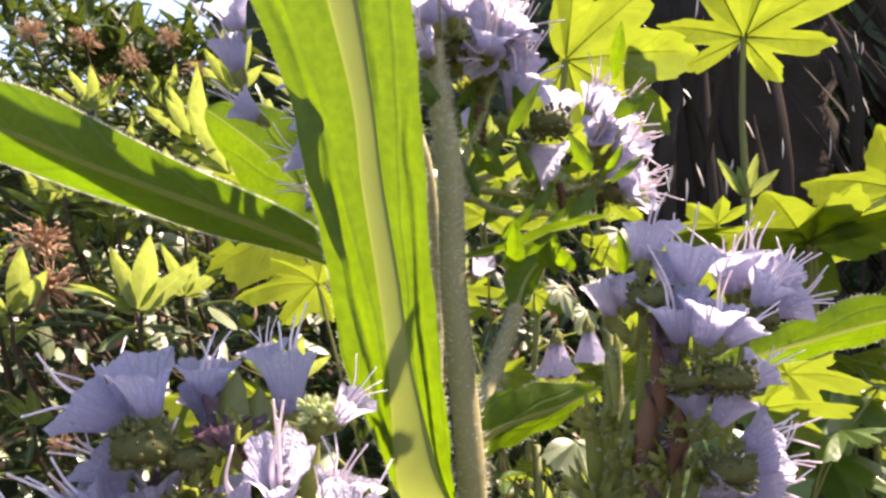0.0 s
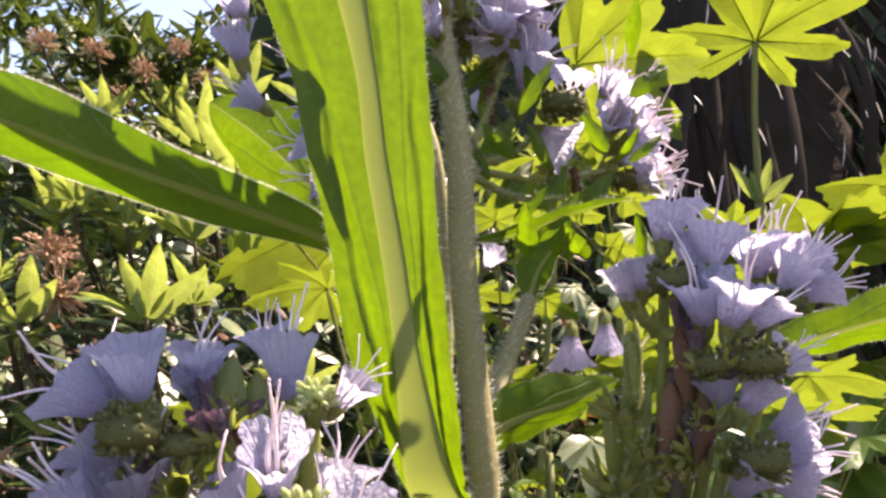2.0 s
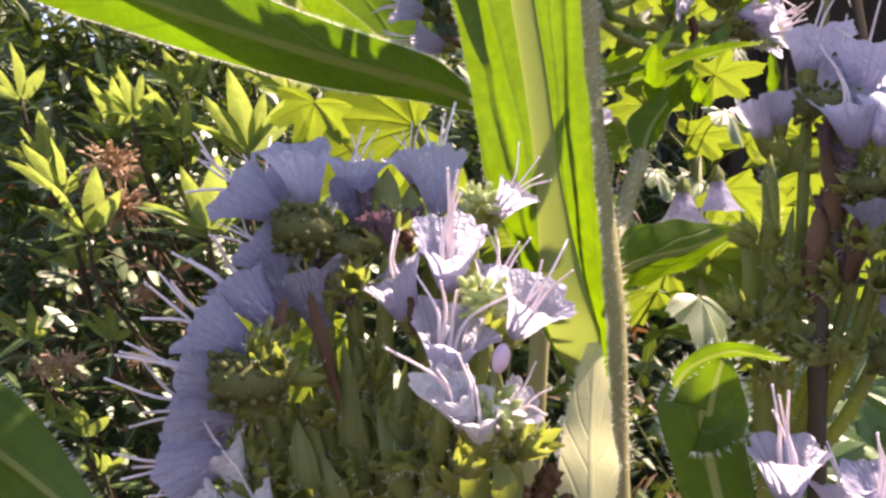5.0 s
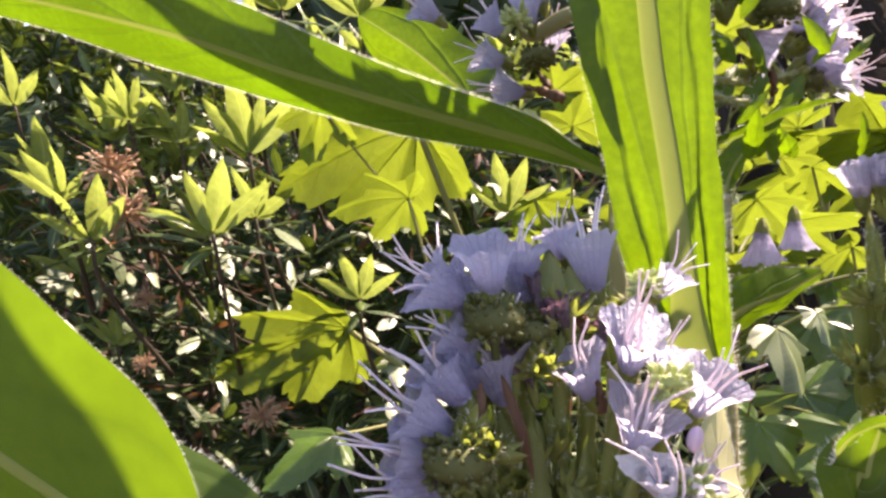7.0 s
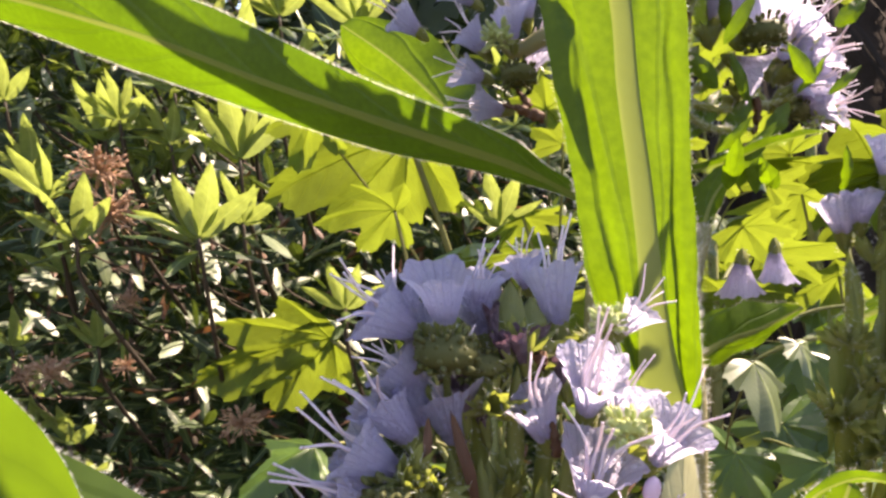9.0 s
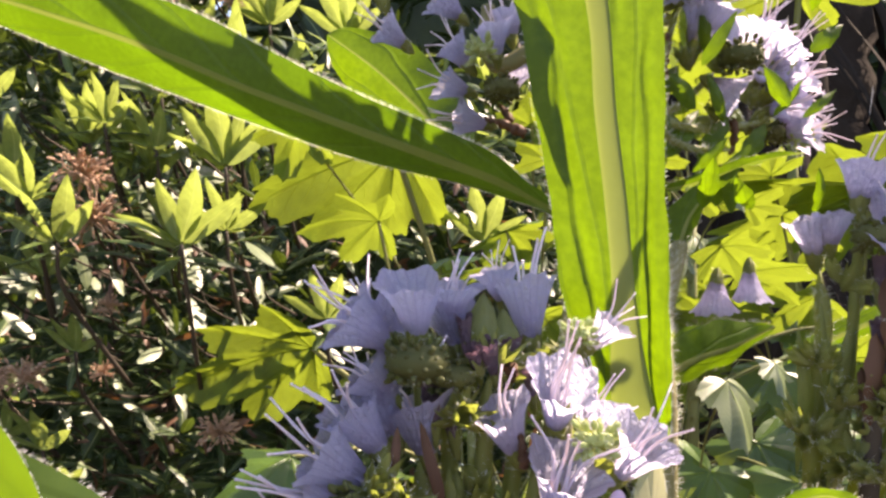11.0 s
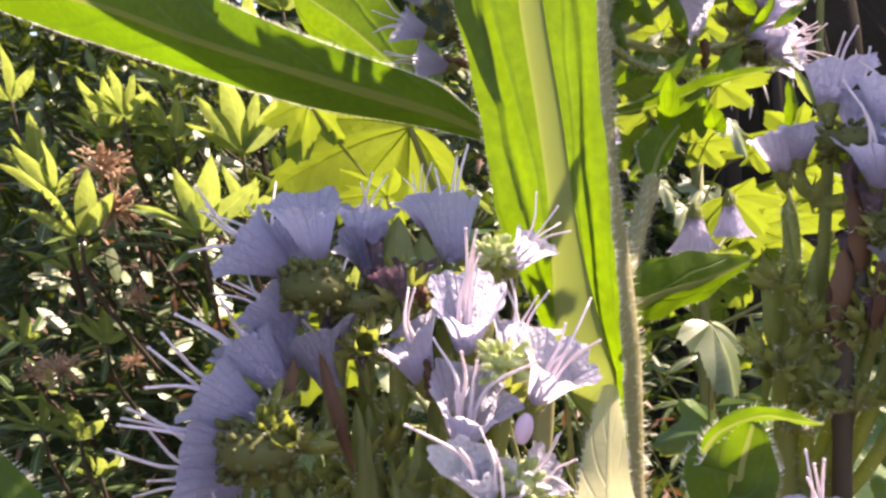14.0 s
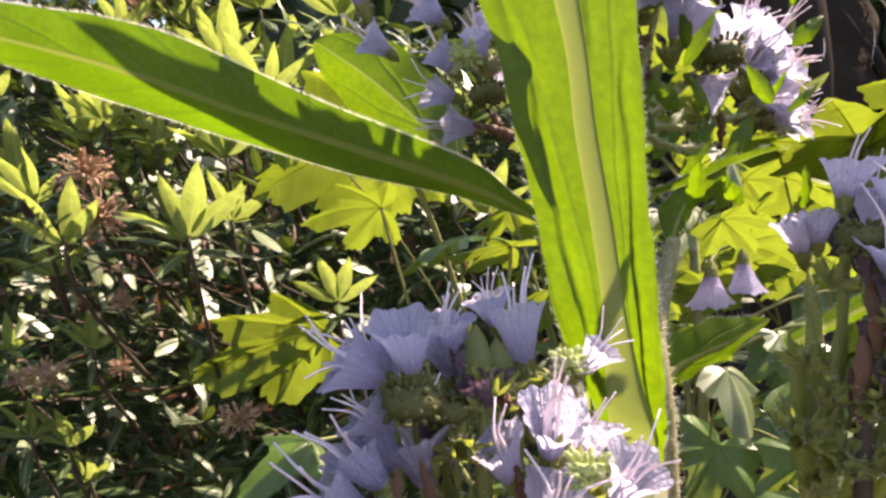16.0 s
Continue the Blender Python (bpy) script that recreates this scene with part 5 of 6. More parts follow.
    bud_coil(ob, (0.06851, 0.15200, 1.13978), (0.2, -1, 0.1), 0.0020, 4)
    bud_coil(ob, (0.06634, 0.15400, 1.12702), (0.2, -1, 0.1), 0.0030, 5, False)
    withered(ob, (0.03845, 0.13700, 1.13467), (0.03797, 0.13600, 1.14252), 0.0016, 1)
    withered(ob, (0.05405, 0.14500, 1.12130), (0.05414, 0.14400, 1.12808), 0.0012, 2)
    for k, c in enumerate(((0.04052, 0.13800, 1.14811), (0.03176, 0.14000, 1.15007), (0.03618, 0.14100, 1.14569), (0.04357, 0.13900, 1.13702), (0.04809, 0.13600, 1.13565), (0.06382, 0.15800, 1.13340), (0.05035, 0.14200, 1.12727), (0.06038, 0.15200, 1.12686))):
        calyx_cluster(ob, c, 0.004, 5, 200 + k, (0.3, -0.2, 1))
    for k, (b, t) in enumerate((((0.0356, 0.1392, 1.1293), (0.0437, 0.1446, 1.1390)), ((0.0380, 0.1350, 1.1193), (0.0461, 0.1400, 1.1293)), ((0.0457, 0.1400, 1.1197), (0.0527, 0.1420, 1.1284)),
                                ((0.0380, 0.1446, 1.1335), (0.0370, 0.1380, 1.1454)), ((0.0316, 0.1435, 1.1402), (0.0291, 0.1456, 1.1512)), ((0.0560, 0.1450, 1.1199), (0.0626, 0.1480, 1.1280)))):
        bract(ob, b, t, 0.0042, (0.2, -1, 0.2), k, M_BLADE)
    rng = random.Random(61)
    for k in range(22):
        p = joint + V((rng.uniform(-0.004, 0.034), rng.uniform(0.0, 0.02), rng.uniform(-0.018, 0.022)))
        d = V((rng.uniform(-0.6, 0.9), rng.uniform(-0.5, 0.3), rng.uniform(0.3, 1.0))).normalized()
        bract(ob, p, p + d * rng.uniform(0.006, 0.012), rng.uniform(0.0020, 0.0038), (rng.uniform(-0.5, 0.4), -0.8, rng.uniform(-0.8, 0.1)), 80 + k, M_BLADE, 0.001)


def side_spike():
    """Flower spike behind the sideways leaf."""
    foot = V((0.012, 0.175, 0.0))
    ob = thing("bugloss_spike", foot, "slender bugloss spike with pale lilac flowers, partly hidden by leaves", "plant", "bugloss plants")
    top = V((0.0086, 0.1700, 1.1458))
    line = [foot - V((0, 0, 0.02)), V((0.012, 0.176, 0.8)), V((0.0285, 0.1720, 1.1147)), top, V((0.0073, 0.1700, 1.1589))]
    tube("stem", line, 0.0028, 0.0016, M_STEM, ob, "hairy stem", 60, 10)
    for b, m, s in (
            ((0.0040, 0.1680, 1.1427), (-0.0024, 0.1660, 1.1505), 0.0095), ((0.0040, 0.1660, 1.1371), (-0.0040, 0.1630, 1.1399), 0.0095),
            ((0.0084, 0.1660, 1.1301), (0.0001, 0.1630, 1.1314), 0.0095), ((0.0094, 0.1660, 1.1441), (0.0077, 0.1640, 1.1530), 0.0095),
            ((0.0133, 0.1720, 1.1503), (0.0112, 0.1700, 1.1615), 0.0095), ((0.0021, 0.1700, 1.1550), (-0.0050, 0.1680, 1.1608), 0.0095),
            ((-0.0162, 0.1720, 1.1699), (-0.0204, 0.1700, 1.1804), 0.011), ((0.0127, 0.1720, 1.1384), (0.0155, 0.1740, 1.1469), 0.009)):
        blossom(ob, b, m, s)
    blossom(ob, (-0.0170, 0.1740, 1.1592), (-0.0213, 0.1720, 1.1742), 0.0125)
    blossom(ob, (-0.0107, 0.1720, 1.1488), (-0.0155, 0.1700, 1.1526), 0.009)
    big_leaf(ob, [V((0.0022, 0.1760, 1.1245)), (-0.0073, 0.1950, 1.1376), (-0.0208, 0.2020, 1.1513), (-0.0353, 0.2050, 1.1623)], 0.0250, (0.2, -0.85, -0.35), "oval", 12, 0.0006, "broad young leaf lit from behind", 0.0006, 4, 33, fringe=0)
    bud_coil(ob, (0.0050, 0.1600, 1.1456), (-0.3, -1, 0.2), 0.0034, 11)
    bud_coil(ob, (0.0095, 0.1620, 1.1374), (0.1, -1, 0.2), 0.004, 12, False)
    withered(ob, (0.0063, 0.1600, 1.1308), (0.0147, 0.1580, 1.1271), 0.0016, 11)
    withered(ob, (0.0095, 0.1620, 1.1343), (0.0118, 0.1600, 1.1302), 0.0012, 12)


def front_spike():
    """The near flower head."""
    foot = V((-0.002, 0.095, 0.0))
    ob = thing("bugloss_spike", foot, "bugloss flower head of lilac funnels with long white stamens", "plant", "bugloss plants")
    hub = V((-0.0010, 0.0900, 1.0420))
    line = [foot - V((0, 0, 0.02)), V((-0.002, 0.095, 0.8)), hub]
    tube("stem", line, 0.0032, 0.0026, M_STEM, ob, "hairy stem", 40, 12, bulge=closed_end)
    ends = ((-0.00635, 0.08800, 1.09027), (-0.01237, 0.08300, 1.07393), (0.00209, 0.08800, 1.08655), (0.00845, 0.08400, 1.07975), (0.01265, 0.09100, 1.08854), (0.01375, 0.08100, 1.07767), (0.00897, 0.08000, 1.07057), (0.00737, 0.09500, 1.08767), (-0.00282, 0.09400, 1.09033), (-0.00621, 0.08600, 1.07695))
    for k, e in enumerate(ends):
        e = V(e)
        pts = [hub, hub.lerp(e, 0.5) + V(((e.x - hub.x) * 0.12, 0, -0.002)), e]
        tube("flower_branch", pts, 0.0014, 0.0010, M_CALYX, ob, n=18, sides=10, bulge=closed_end)
        hairs_on_tube("branch_hairs", pts, 0.0014, 0.0010, 160, 0.0009, M_HAIR, ob, 50 + k, thick=0.00003)
    # open funnels: where the tube starts, where the mouth is, and the length
    for b, m, s in (
            ((-0.00641, 0.08700, 1.09005), (-0.00705, 0.08500, 1.09909), 0.0090), ((-0.00851, 0.08800, 1.08980), (-0.01446, 0.08600, 1.09346), 0.0086), ((-0.00912, 0.09000, 1.08901), (-0.01370, 0.09100, 1.09588), 0.0080),
            ((-0.00282, 0.09400, 1.09069), (-0.00195, 0.09400, 1.09791), 0.0072), ((0.00833, 0.09600, 1.08769), (0.00752, 0.09700, 1.09784), 0.0104), ((0.01405, 0.09100, 1.08875), (0.01735, 0.09000, 1.09281), 0.0060),
            ((0.00929, 0.08400, 1.08020), (0.00995, 0.08000, 1.08839), 0.0088), ((0.01358, 0.08800, 1.07743), (0.01599, 0.08900, 1.08421), 0.0078), ((0.00858, 0.08100, 1.07133), (0.00982, 0.07800, 1.07898), 0.0088),
            ((0.01561, 0.08100, 1.07568), (0.01856, 0.07900, 1.08083), 0.0072), ((-0.00862, 0.08700, 1.08323), (-0.01215, 0.08600, 1.08673), 0.0066), ((-0.00940, 0.08500, 1.07689), (-0.01477, 0.08400, 1.08362), 0.0094),
            ((-0.01090, 0.08400, 1.07413), (-0.01757, 0.08200, 1.07897), 0.0094), ((-0.01173, 0.08300, 1.07138), (-0.01977, 0.08200, 1.07412), 0.0094), ((-0.01173, 0.08300, 1.06883), (-0.01946, 0.08200, 1.06933), 0.0092),
            ((-0.01190, 0.08200, 1.06574), (-0.01829, 0.08100, 1.06399), 0.0092), ((-0.00481, 0.08700, 1.07568), (-0.00708, 0.08700, 1.08457), 0.0088), ((0.00512, 0.10100, 1.09372), (0.00403, 0.10100, 1.09953), 0.0062),
            ((0.01327, 0.08000, 1.06658), (0.01743, 0.07800, 1.07131), 0.0062)):
        blossom(ob, b, m, s, stamens=0 if s == 0.0090 else 4)
    # flowers half hidden among them, with few stamens left
    for b, m, s in (((0.00568, 0.08400, 1.07704), (0.00261, 0.08300, 1.08413), 0.0084), ((-0.00753, 0.09000, 1.08625), (-0.01076, 0.09100, 1.09168), 0.0080), ((-0.00862, 0.08700, 1.07802), (-0.01176, 0.08800, 1.08520), 0.0085), ((-0.00100, 0.09300, 1.08793), (-0.00233, 0.09500, 1.09351), 0.0075)):
        blossom(ob, b, m, s, stamens=2)
    blossom(ob, (0.0118, 0.0770, 1.0669), (0.0102, 0.0730, 1.0736), 0.0080, True, 2, "faded whitish flower")
    blossom(ob, (0.0126, 0.0770, 1.0658), (0.0127, 0.0730, 1.0725), 0.0072, True, 2, "faded whitish flower")
    bud_coil(ob, (0.01284, 0.08800, 1.09162), (0.2, -1, 0.2), 0.0021, 21)
    bud_coil(ob, (0.01319, 0.07950, 1.08101), (0.3, -1, 0.2), 0.0026, 22)
    bud_coil(ob, (0.01348, 0.07700, 1.06961), (0.2, -1, 0.3), 0.0029, 23)
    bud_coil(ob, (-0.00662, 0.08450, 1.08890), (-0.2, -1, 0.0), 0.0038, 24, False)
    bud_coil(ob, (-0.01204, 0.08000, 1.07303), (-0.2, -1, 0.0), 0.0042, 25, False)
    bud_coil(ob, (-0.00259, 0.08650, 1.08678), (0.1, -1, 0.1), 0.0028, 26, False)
    for k, (c, r_, n) in enumerate((((-0.00621, 0.08600, 1.08686), 0.004, 6), ((-0.01145, 0.08100, 1.07394), 0.004, 7), ((-0.00833, 0.08100, 1.07269), 0.004, 6),
                                    ((0.00246, 0.08900, 1.08640), 0.004, 5), ((-0.00227, 0.08700, 1.08136), 0.004, 6), ((0.01230, 0.09100, 1.08749), 0.003, 4), ((0.01297, 0.08400, 1.07684), 0.003, 4))):
        calyx_cluster(ob, c, r_, n, k)
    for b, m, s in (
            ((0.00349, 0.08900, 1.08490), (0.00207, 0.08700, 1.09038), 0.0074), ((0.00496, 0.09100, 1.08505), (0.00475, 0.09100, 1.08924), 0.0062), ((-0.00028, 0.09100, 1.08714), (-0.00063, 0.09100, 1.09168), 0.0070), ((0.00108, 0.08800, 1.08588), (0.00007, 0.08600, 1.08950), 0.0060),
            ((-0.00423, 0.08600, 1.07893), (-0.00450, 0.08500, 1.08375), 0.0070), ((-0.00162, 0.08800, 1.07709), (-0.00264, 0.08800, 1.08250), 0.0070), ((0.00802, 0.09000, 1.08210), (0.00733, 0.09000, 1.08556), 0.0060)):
        shaded_old_flower(ob, b, m, s)
    v, f, u = blob_data(V((0.01471, 0.07600, 1.07525)), 0.0009, V((0.3, 0, 1)), 1.7, 10, 8)
    part("pink_bud", mesh_of("pink_bud", v, f, M_PINK, u), ob, "pink unopened bud")
    for k, (b, t, w) in enumerate((((-0.00603, 0.08350, 1.08211), (-0.00268, 0.08300, 1.06883), 0.0016), ((-0.00854, 0.08300, 1.08158), (-0.00957, 0.08200, 1.07425), 0.0013))):
        bract(ob, b, t, w, (0.2, -1, 0.1), 140 + k, M_WITHER)
    withered(ob, (0.00474, 0.08700, 1.08604), (0.00436, 0.08600, 1.08818), 0.0010, 22)
    withered(ob, (0.00529, 0.08200, 1.08117), (0.00579, 0.08200, 1.07739), 0.0008, 25)
    withered(ob, (0.0178, 0.0820, 1.0574), (0.0202, 0.0800, 1.0628), 0.0012, 24)
    # the lower part of the head: crowded stalks, calyces and bracts
    for k, c in enumerate(((-0.01061, 0.08400, 1.06853), (-0.00780, 0.08600, 1.06498), (-0.00319, 0.08700, 1.06731), (0.00133, 0.08700, 1.06537), (-0.00132, 0.08700, 1.06090), (0.00686, 0.08400, 1.06293), (0.00939, 0.08300, 1.06016), (0.01182, 0.08400, 1.06538), (-0.01307, 0.08200, 1.06223), (-0.00882, 0.08400, 1.05922), (0.00397, 0.08600, 1.05802), (-0.00499, 0.08600, 1.05737), (0.01560, 0.08000, 1.06451), (0.00054, 0.08800, 1.07034))):
        calyx_cluster(ob, c, 0.005, 7, 60 + k, (0.0, -0.2, 1))
    for k, (b, t, w) in enumerate((((-0.00129, 0.08650, 1.05468), (-0.00269, 0.08550, 1.07642), 0.0034), ((0.00257, 0.08650, 1.05470), (0.00427, 0.08550, 1.07384), 0.0032), ((0.00724, 0.08500, 1.05524), (0.00821, 0.08400, 1.07152), 0.0034), ((-0.00604, 0.08300, 1.05586), (-0.00743, 0.08200, 1.06828), 0.0036), ((0.01168, 0.08400, 1.05560), (0.01102, 0.08300, 1.06802), 0.0030), ((-0.01004, 0.08200, 1.05618), (-0.01203, 0.08100, 1.06489), 0.0034), ((0.00490, 0.08400, 1.05557), (0.00124, 0.08300, 1.06866), 0.0030), ((0.01546, 0.08100, 1.05665), (0.01445, 0.08000, 1.06509), 0.0030), ((-0.00195, 0.08400, 1.05553), (-0.00531, 0.08300, 1.06441), 0.0032), ((0.00922, 0.08400, 1.05559), (0.00519, 0.08300, 1.06561), 0.0030))):
        bract(ob, b, t, w, (0.25 * math.sin(k * 2.3), -1, 0.2), 40 + k)
        tube("flower_branch", [V(b) - V((0, 0, 0.006)), V(b).lerp(V(t), 0.5) + V((0.001, 0.002, 0)), V(t) + V((0.001, 0.002, -0.001))], 0.0013, 0.0008, M_CALYX, ob, n=10, bulge=closed_end)
    for k, (b, t, w) in enumerate((((0.00855, 0.09200, 1.08029), (0.00996, 0.09200, 1.09018), 0.0050), ((0.00113, 0.09200, 1.08594), (0.00188, 0.09400, 1.09646), 0.0050), ((0.00476, 0.09400, 1.08564), (0.00445, 0.09500, 1.09424), 0.0045))):
        bract(ob, b, t, w, (0.1, -1, 0.2), 150 + k)
    for b, m, s in (((-0.01208, 0.08100, 1.06010), (-0.01408, 0.08000, 1.06335), 0.0070), ((-0.01335, 0.08100, 1.05651), (-0.01594, 0.08000, 1.05921), 0.0075), ((-0.00932, 0.08000, 1.05687), (-0.01071, 0.07900, 1.06012), 0.0065)):
        blossom(ob, b, m, s, True, 1, "faded whitish flower")
    for k, (b, t) in enumerate((((0.01783, 0.08400, 1.05806), (0.01971, 0.08400, 1.06171)), ((0.01903, 0.08500, 1.05591), (0.02214, 0.08500, 1.05838)), ((0.01661, 0.08300, 1.05717), (0.01726, 0.08300, 1.06017)), ((0.02031, 0.08600, 1.05682), (0.01972, 0.08600, 1.05931)), ((-0.01595, 0.08150, 1.06296), (-0.01412, 0.08150, 1.06055)))):
        withered(ob, b, t, 0.0010, 160 + k)


def right_spike():
    foot = V((0.058, 0.112, 0.0))
    ob = thing("bugloss_spike", foot, "bugloss flower head, shaded lilac blossoms with sunlit stamens", "plant", "bugloss plants")
    hub = V((0.0540, 0.1110, 1.0500))
    tube("stem", [foot - V((0, 0, 0.02)), V((0.058, 0.112, 0.8)), hub], 0.0032, 0.0024, M_STEM, ob, "hairy stem", 40, 12, bulge=closed_end)
    ends = ((0.06062, 0.11100, 1.10763), (0.06484, 0.10600, 1.10311), (0.06503, 0.10200, 1.09506), (0.05737, 0.11700, 1.09968), (0.06480, 0.10100, 1.08339), (0.08023, 0.11800, 1.10086), (0.06597, 0.10000, 1.07589))
    for k, e in enumerate(ends):
        e = V(e)
        pts = [hub, hub.lerp(e, 0.5) + V(((e.x - hub.x) * 0.12, 0, -0.002)), e]
        tube("flower_branch", pts, 0.0010, 0.0008, M_CALYX, ob, n=18, sides=10, bulge=closed_end)
        hairs_on_tube("branch_hairs", pts, 0.0010, 0.0008, 180, 0.0009, M_HAIR, ob, 70 + k, thick=0.00003)
    # blossoms seen from behind, in shade
    for b, m, s in (
            ((0.06058, 0.11200, 1.10803), (0.06206, 0.11200, 1.11613), 0.0094), ((0.06505, 0.10600, 1.10394), (0.06649, 0.10600, 1.11150), 0.0088), ((0.06300, 0.10300, 1.09625), (0.06198, 0.10100, 1.10357), 0.0092),
            ((0.06495, 0.10100, 1.09592), (0.06648, 0.09900, 1.10264), 0.0090), ((0.06674, 0.10100, 1.09627), (0.07071, 0.10000, 1.09976), 0.0072), ((0.06446, 0.10200, 1.08478), (0.06336, 0.10100, 1.09046), 0.0074),
            ((0.06531, 0.10000, 1.08510), (0.06834, 0.09900, 1.08977), 0.0078), ((0.06355, 0.10000, 1.07483), (0.06615, 0.09800, 1.07939), 0.0075), ((0.06405, 0.11000, 1.10314), (0.06524, 0.11100, 1.11104), 0.0086)):
        blossom(ob, b, m, s, stamens=2)
    # blossoms of the far side, in full sun, their stamens spread outwards
    for b, m, s in (
            ((0.07920, 0.12200, 1.10277), (0.07831, 0.12200, 1.11247), 0.0092), ((0.08307, 0.12400, 1.10364), (0.08324, 0.12400, 1.11449), 0.0096), ((0.08267, 0.12000, 1.10266), (0.08736, 0.12000, 1.10824), 0.0086),
            ((0.08164, 0.11800, 1.10082), (0.08646, 0.11700, 1.10254), 0.0078), ((0.07888, 0.11600, 1.10092), (0.08246, 0.11500, 1.10630), 0.0080), ((0.07077, 0.10600, 1.08146), (0.07590, 0.10500, 1.08391), 0.0080),
            ((0.07058, 0.10500, 1.07844), (0.07503, 0.10400, 1.08011), 0.0078), ((0.06963, 0.10400, 1.07631), (0.07368, 0.10300, 1.07642), 0.0076), ((0.07250, 0.10800, 1.08936), (0.07613, 0.10800, 1.09261), 0.0070)):
        blossom(ob, b, m, s, stamens=5)
    # limp flowers hanging at the near side
    for b, m, s in (((0.05742, 0.11800, 1.09919), (0.05519, 0.11700, 1.10896), 0.0090), ((0.05998, 0.15000, 1.09989), (0.06016, 0.15000, 1.09058), 0.0085), ((0.05340, 0.15000, 1.09774), (0.05275, 0.15000, 1.08733), 0.0095), ((0.05857, 0.11600, 1.10149), (0.05811, 0.11500, 1.10696), 0.0070)):
        blossom(ob, b, m, s, stamens=0)
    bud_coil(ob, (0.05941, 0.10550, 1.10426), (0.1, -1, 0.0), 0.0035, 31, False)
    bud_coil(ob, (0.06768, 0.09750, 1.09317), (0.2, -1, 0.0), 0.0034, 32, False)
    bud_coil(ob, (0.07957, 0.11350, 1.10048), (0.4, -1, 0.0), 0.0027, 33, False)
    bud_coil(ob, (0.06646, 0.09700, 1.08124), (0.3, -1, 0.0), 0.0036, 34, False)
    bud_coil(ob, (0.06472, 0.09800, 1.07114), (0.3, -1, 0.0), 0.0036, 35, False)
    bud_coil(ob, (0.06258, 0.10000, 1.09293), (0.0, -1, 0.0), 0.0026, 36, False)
    for k, (c, r_, n) in enumerate((((0.06204, 0.10600, 1.09818), 0.004, 5), ((0.06404, 0.10100, 1.09122), 0.004, 6), ((0.06179, 0.10400, 1.09015), 0.004, 5), ((0.06240, 0.10200, 1.08406), 0.004, 6), ((0.06379, 0.10000, 1.07901), 0.004, 5), ((0.06011, 0.10300, 1.08001), 0.004, 5),
                                    ((0.05858, 0.11200, 1.09627), 0.004, 4), ((0.05778, 0.10400, 1.07592), 0.004, 5),
                                    ((0.05180, 0.10700, 1.08500), 0.004, 6), ((0.05420, 0.10600, 1.07900), 0.005, 7), ((0.05050, 0.10700, 1.07400), 0.005, 6), ((0.05520, 0.10500, 1.07050), 0.005, 7), ((0.05900, 0.10300, 1.07000), 0.005, 6), ((0.05250, 0.10600, 1.06650), 0.005, 6))):
        calyx_cluster(ob, c, r_, n, 20 + k)
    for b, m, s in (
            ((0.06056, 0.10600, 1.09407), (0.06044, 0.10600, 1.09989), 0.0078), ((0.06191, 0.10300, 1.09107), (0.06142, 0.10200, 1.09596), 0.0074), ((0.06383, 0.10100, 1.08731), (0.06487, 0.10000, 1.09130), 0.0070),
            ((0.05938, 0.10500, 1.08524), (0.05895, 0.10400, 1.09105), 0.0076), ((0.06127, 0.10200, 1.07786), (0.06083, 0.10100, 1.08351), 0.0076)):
        shaded_old_flower(ob, b, m, s)
    # dry brown petals along the axis
    for k, (b, t, w) in enumerate((((0.06015, 0.10400, 1.09831), (0.05999, 0.10300, 1.08555), 0.0042), ((0.05820, 0.10300, 1.09038), (0.05612, 0.10200, 1.07880), 0.0040), ((0.06192, 0.10100, 1.08893), (0.05990, 0.10000, 1.07990), 0.0034), ((0.05662, 0.10400, 1.08549), (0.05741, 0.10300, 1.07462), 0.0036))):
        bract(ob, b, t, w, (0.2, -1, 0.1), 170 + k, M_WITHER)
    # leafy bracts on the shoot beside the flowers
    for k, (x0, x1, w) in enumerate((((0.05175, 0.11000, 1.07296), (0.05038, 0.11000, 1.09065), 0.0044), ((0.05279, 0.10900, 1.07319), (0.05336, 0.10900, 1.09490), 0.0034), ((0.05382, 0.10800, 1.07342), (0.05648, 0.10700, 1.09079), 0.0038), ((0.05252, 0.10700, 1.06889), (0.05619, 0.10600, 1.08193), 0.0040),
                                     ((0.05004, 0.10900, 1.06836), (0.04807, 0.10900, 1.08162), 0.0034), ((0.05612, 0.10500, 1.06939), (0.05881, 0.10300, 1.07849), 0.0036))):
        bract(ob, x0, x1, w * 0.62, (0.6 * math.sin(k * 2.1), -1, 0.2), 120 + k)
    st = [V((0.0545, 0.112, 1.02)), V((0.05326, 0.11100, 1.07264)), V((0.05491, 0.11100, 1.08954)), V((0.05533, 0.11300, 1.09719))]
    tube("flower_branch", st, 0.0017, 0.0010, M_CALYX, ob, "", 30, 10, bulge=closed_end)
    hairs_on_tube("branch_hairs", st, 0.0016, 0.0010, 400, 0.0010, M_HAIR, ob, 90)
    st = [V((0.058, 0.111, 0.96)), V((0.0577, 0.1040, 1.0659)), V((0.0583, 0.1030, 1.0797)), V((0.0601, 0.1020, 1.0874))]
    tube("flower_branch", st, 0.0015, 0.0010, M_TWIG, ob, "brown ageing branch", 40, 10, bulge=lambda x: closed_end(x) * (1 + 0.10 * math.sin(x * 37) + 0.06 * math.sin(x * 91)))


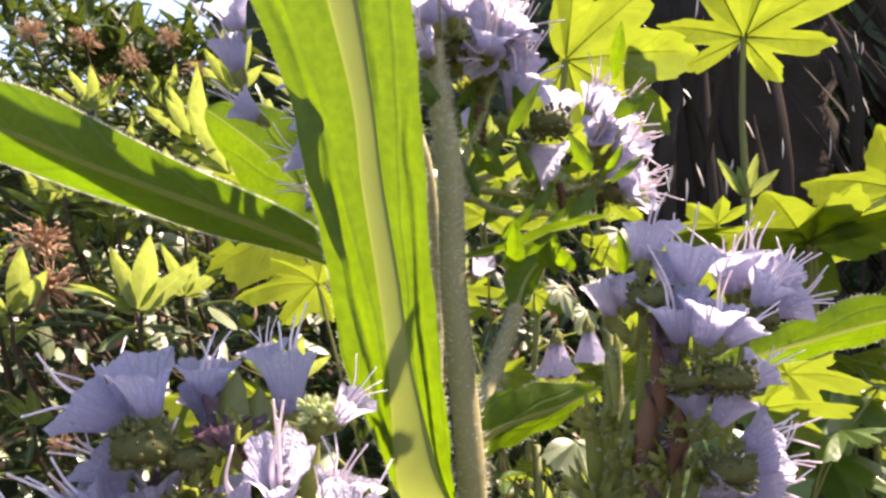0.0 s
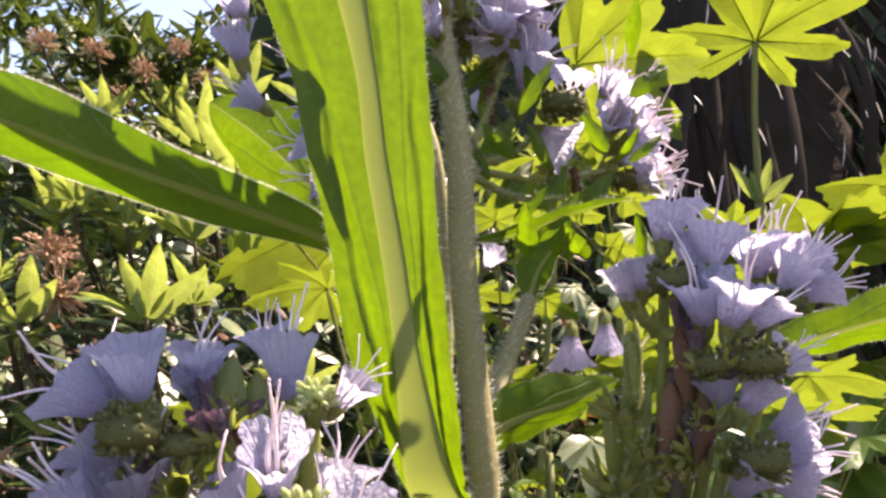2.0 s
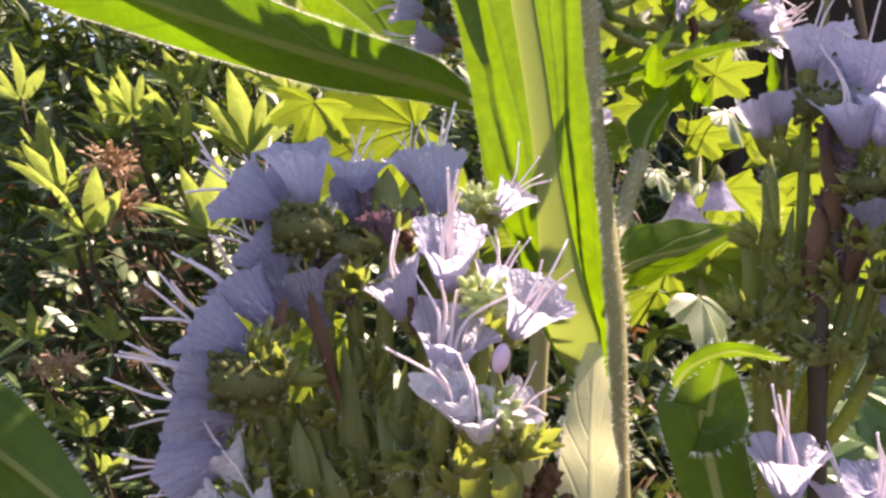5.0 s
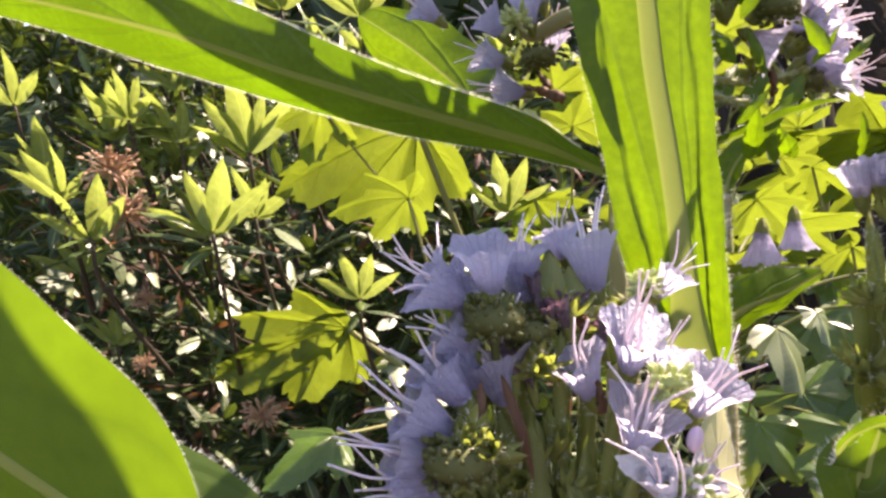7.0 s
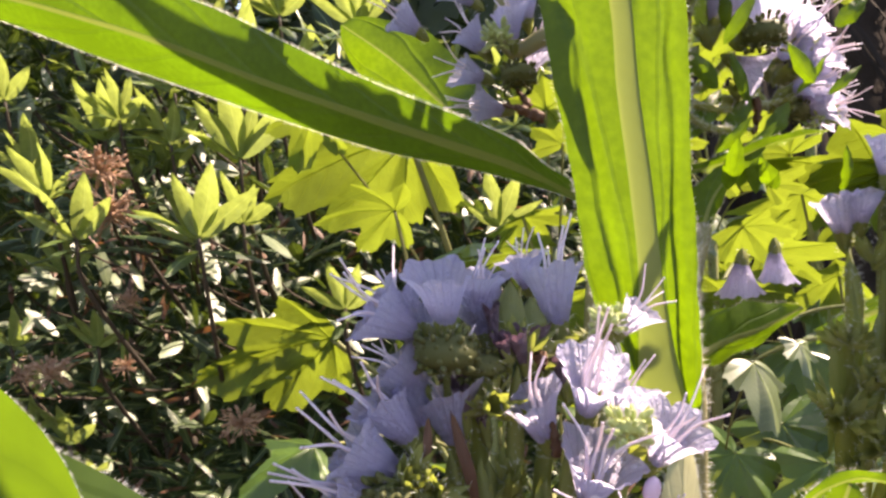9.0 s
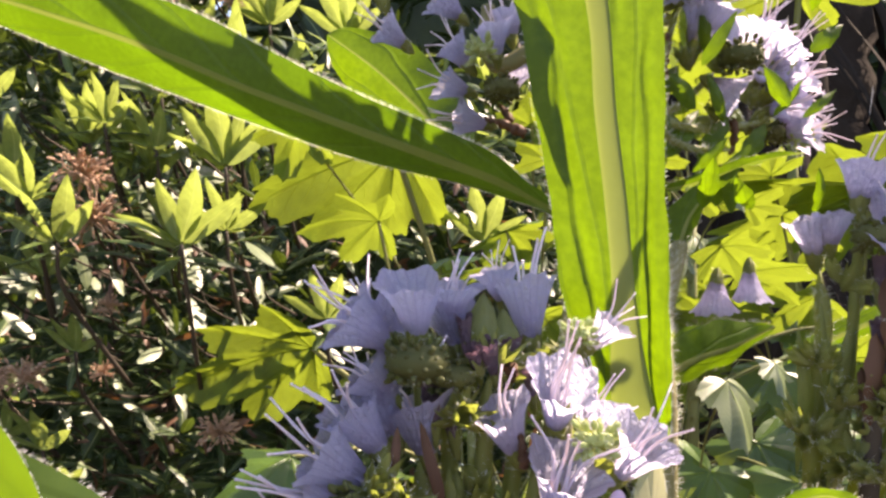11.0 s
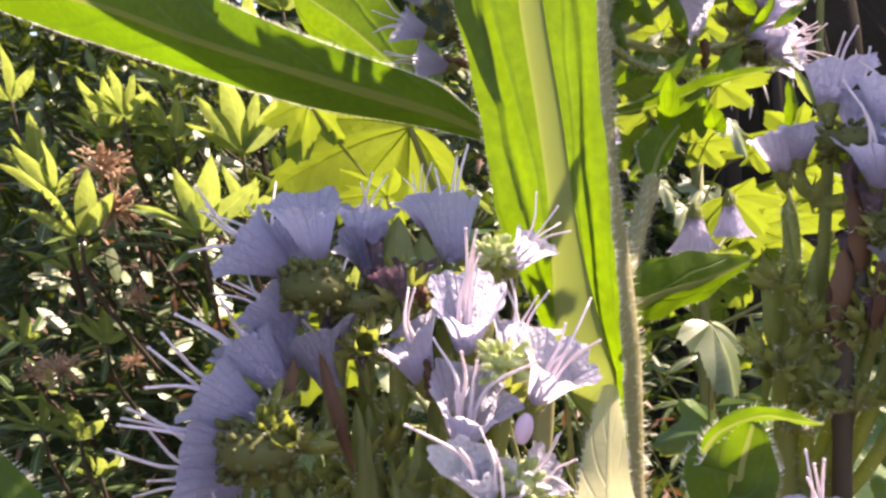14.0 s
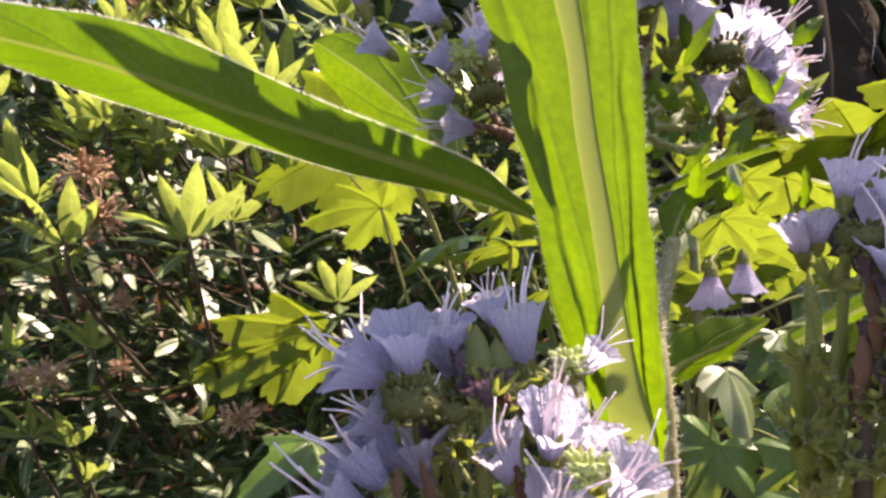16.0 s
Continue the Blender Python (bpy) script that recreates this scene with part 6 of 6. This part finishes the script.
def low_spike():
    foot = V((0.053, 0.088, 0.0))
    ob = thing("bugloss_spike", foot, "low bugloss flower head of fresh sunlit lilac blossoms", "plant", "bugloss plants")
    hub = V((0.0494, 0.0830, 1.0467))
    tube("stem", [foot - V((0, 0, 0.02)), V((0.053, 0.088, 0.8)), hub], 0.003, 0.0024, M_STEM, ob, "hairy stem", 40, 12, bulge=closed_end)
    for b, m, s in (((0.04447, 0.08200, 1.05702), (0.04357, 0.08000, 1.06449), 0.0086), ((0.05584, 0.08200, 1.05362), (0.05462, 0.08100, 1.05968), 0.0084), ((0.05145, 0.08500, 1.05304), (0.05225, 0.08600, 1.05754), 0.0062)):
        blossom(ob, b, m, s)
        pts = [hub, V(b)]
        tube("flower_branch", pts, 0.0014, 0.001, M_CALYX, ob, n=8, bulge=closed_end)
    # a shaded leaf whose tip rolls over into the sun
    big_leaf(ob, [V((0.046, 0.084, 1.02)), (0.0369, 0.0830, 1.0629), (0.0368, 0.0820, 1.0685), (0.0380, 0.0810, 1.0743)], 0.0092, (-0.1, -1, 0.1), "oval", 16, 0.0006, "upright shaded leaf", 0.0004, 3, 18)
    big_leaf(ob, [(0.0329, 0.0815, 1.0707), (0.0344, 0.0805, 1.0732), (0.0381, 0.0800, 1.0748), (0.0411, 0.0800, 1.0744), (0.0445, 0.0800, 1.0738)], 0.0026, (-0.1, -0.75, -0.6), "lance", 20, 0.0003, "rolled sunlit leaf tip", 0.0002, 3, 34, fringe=100)


def shade_shoot():
    """An unseen taller shoot, added so that its leaf keeps the sun off the shaded flower head."""
    foot = V((0.262, 0.204, 0.0))
    ob = thing("bugloss_plant", foot, "unseen tall bugloss shoot added to shade the flower head", "plant", "bugloss plants")
    top = V((0.250, 0.199, 1.248))
    tube("stem", [foot - V((0, 0, 0.02)), foot + V((0, 0, 0.7)), top], 0.0032, 0.0024, M_STEM, ob, "hairy stem", 30, 12, bulge=closed_end)
    big_leaf(ob, [top, (0.200, 0.178, 1.262), (0.162, 0.163, 1.242), (0.139, 0.154, 1.213), (0.1395, 0.143, 1.192), (0.1400, 0.134, 1.172)], 0.0190, SUN_DIR, "strap", 10, 0.0010,
             "drooping strap leaf added to cast shade", 0.0005, 4, 52, fringe=0)


def near_leaf():
    root = V((-0.1127, 0.0720, 1.1164))
    foot = V((root.x, root.y, 0.0))
    ob = thing("bugloss_plant", foot, "bugloss shoot with broad leaves very close up", "plant", "bugloss plants")
    tube("stem", [foot - V((0, 0, 0.02)), foot + V((0, 0, 0.7)), root + V((0, 0, 0.02))], 0.003, 0.0024, M_STEM, ob, "hairy stem", 30, 12, bulge=closed_end)
    big_leaf(ob, [root, (-0.0830, 0.0670, 1.0992), (-0.0573, 0.0630, 1.0823), (-0.0453, 0.0620, 1.0739), (-0.0365, 0.0620, 1.0666)], 0.0365, (-0.35, -0.85, -0.25), "oval", 8, 0.0015,
             "broad smooth leaf lit from behind", 0.0005, 3, 19, mat=M_NEAR, fringe=1600, nap=0.45)
    big_leaf(ob, [root - V((0, 0, 0.03)), (-0.0684, 0.0800, 1.0769), (-0.0435, 0.0780, 1.0694), (-0.0245, 0.0780, 1.0550)], 0.0150, (0.1, -0.9, 0.3), "lance", 16, 0.0008,
             "shaded leaf", 0.0004, 3, 20, mat=M_NEAR)


main_plant()
side_spike()
front_spike()
right_spike()
low_spike()
shade_shoot()
near_leaf()
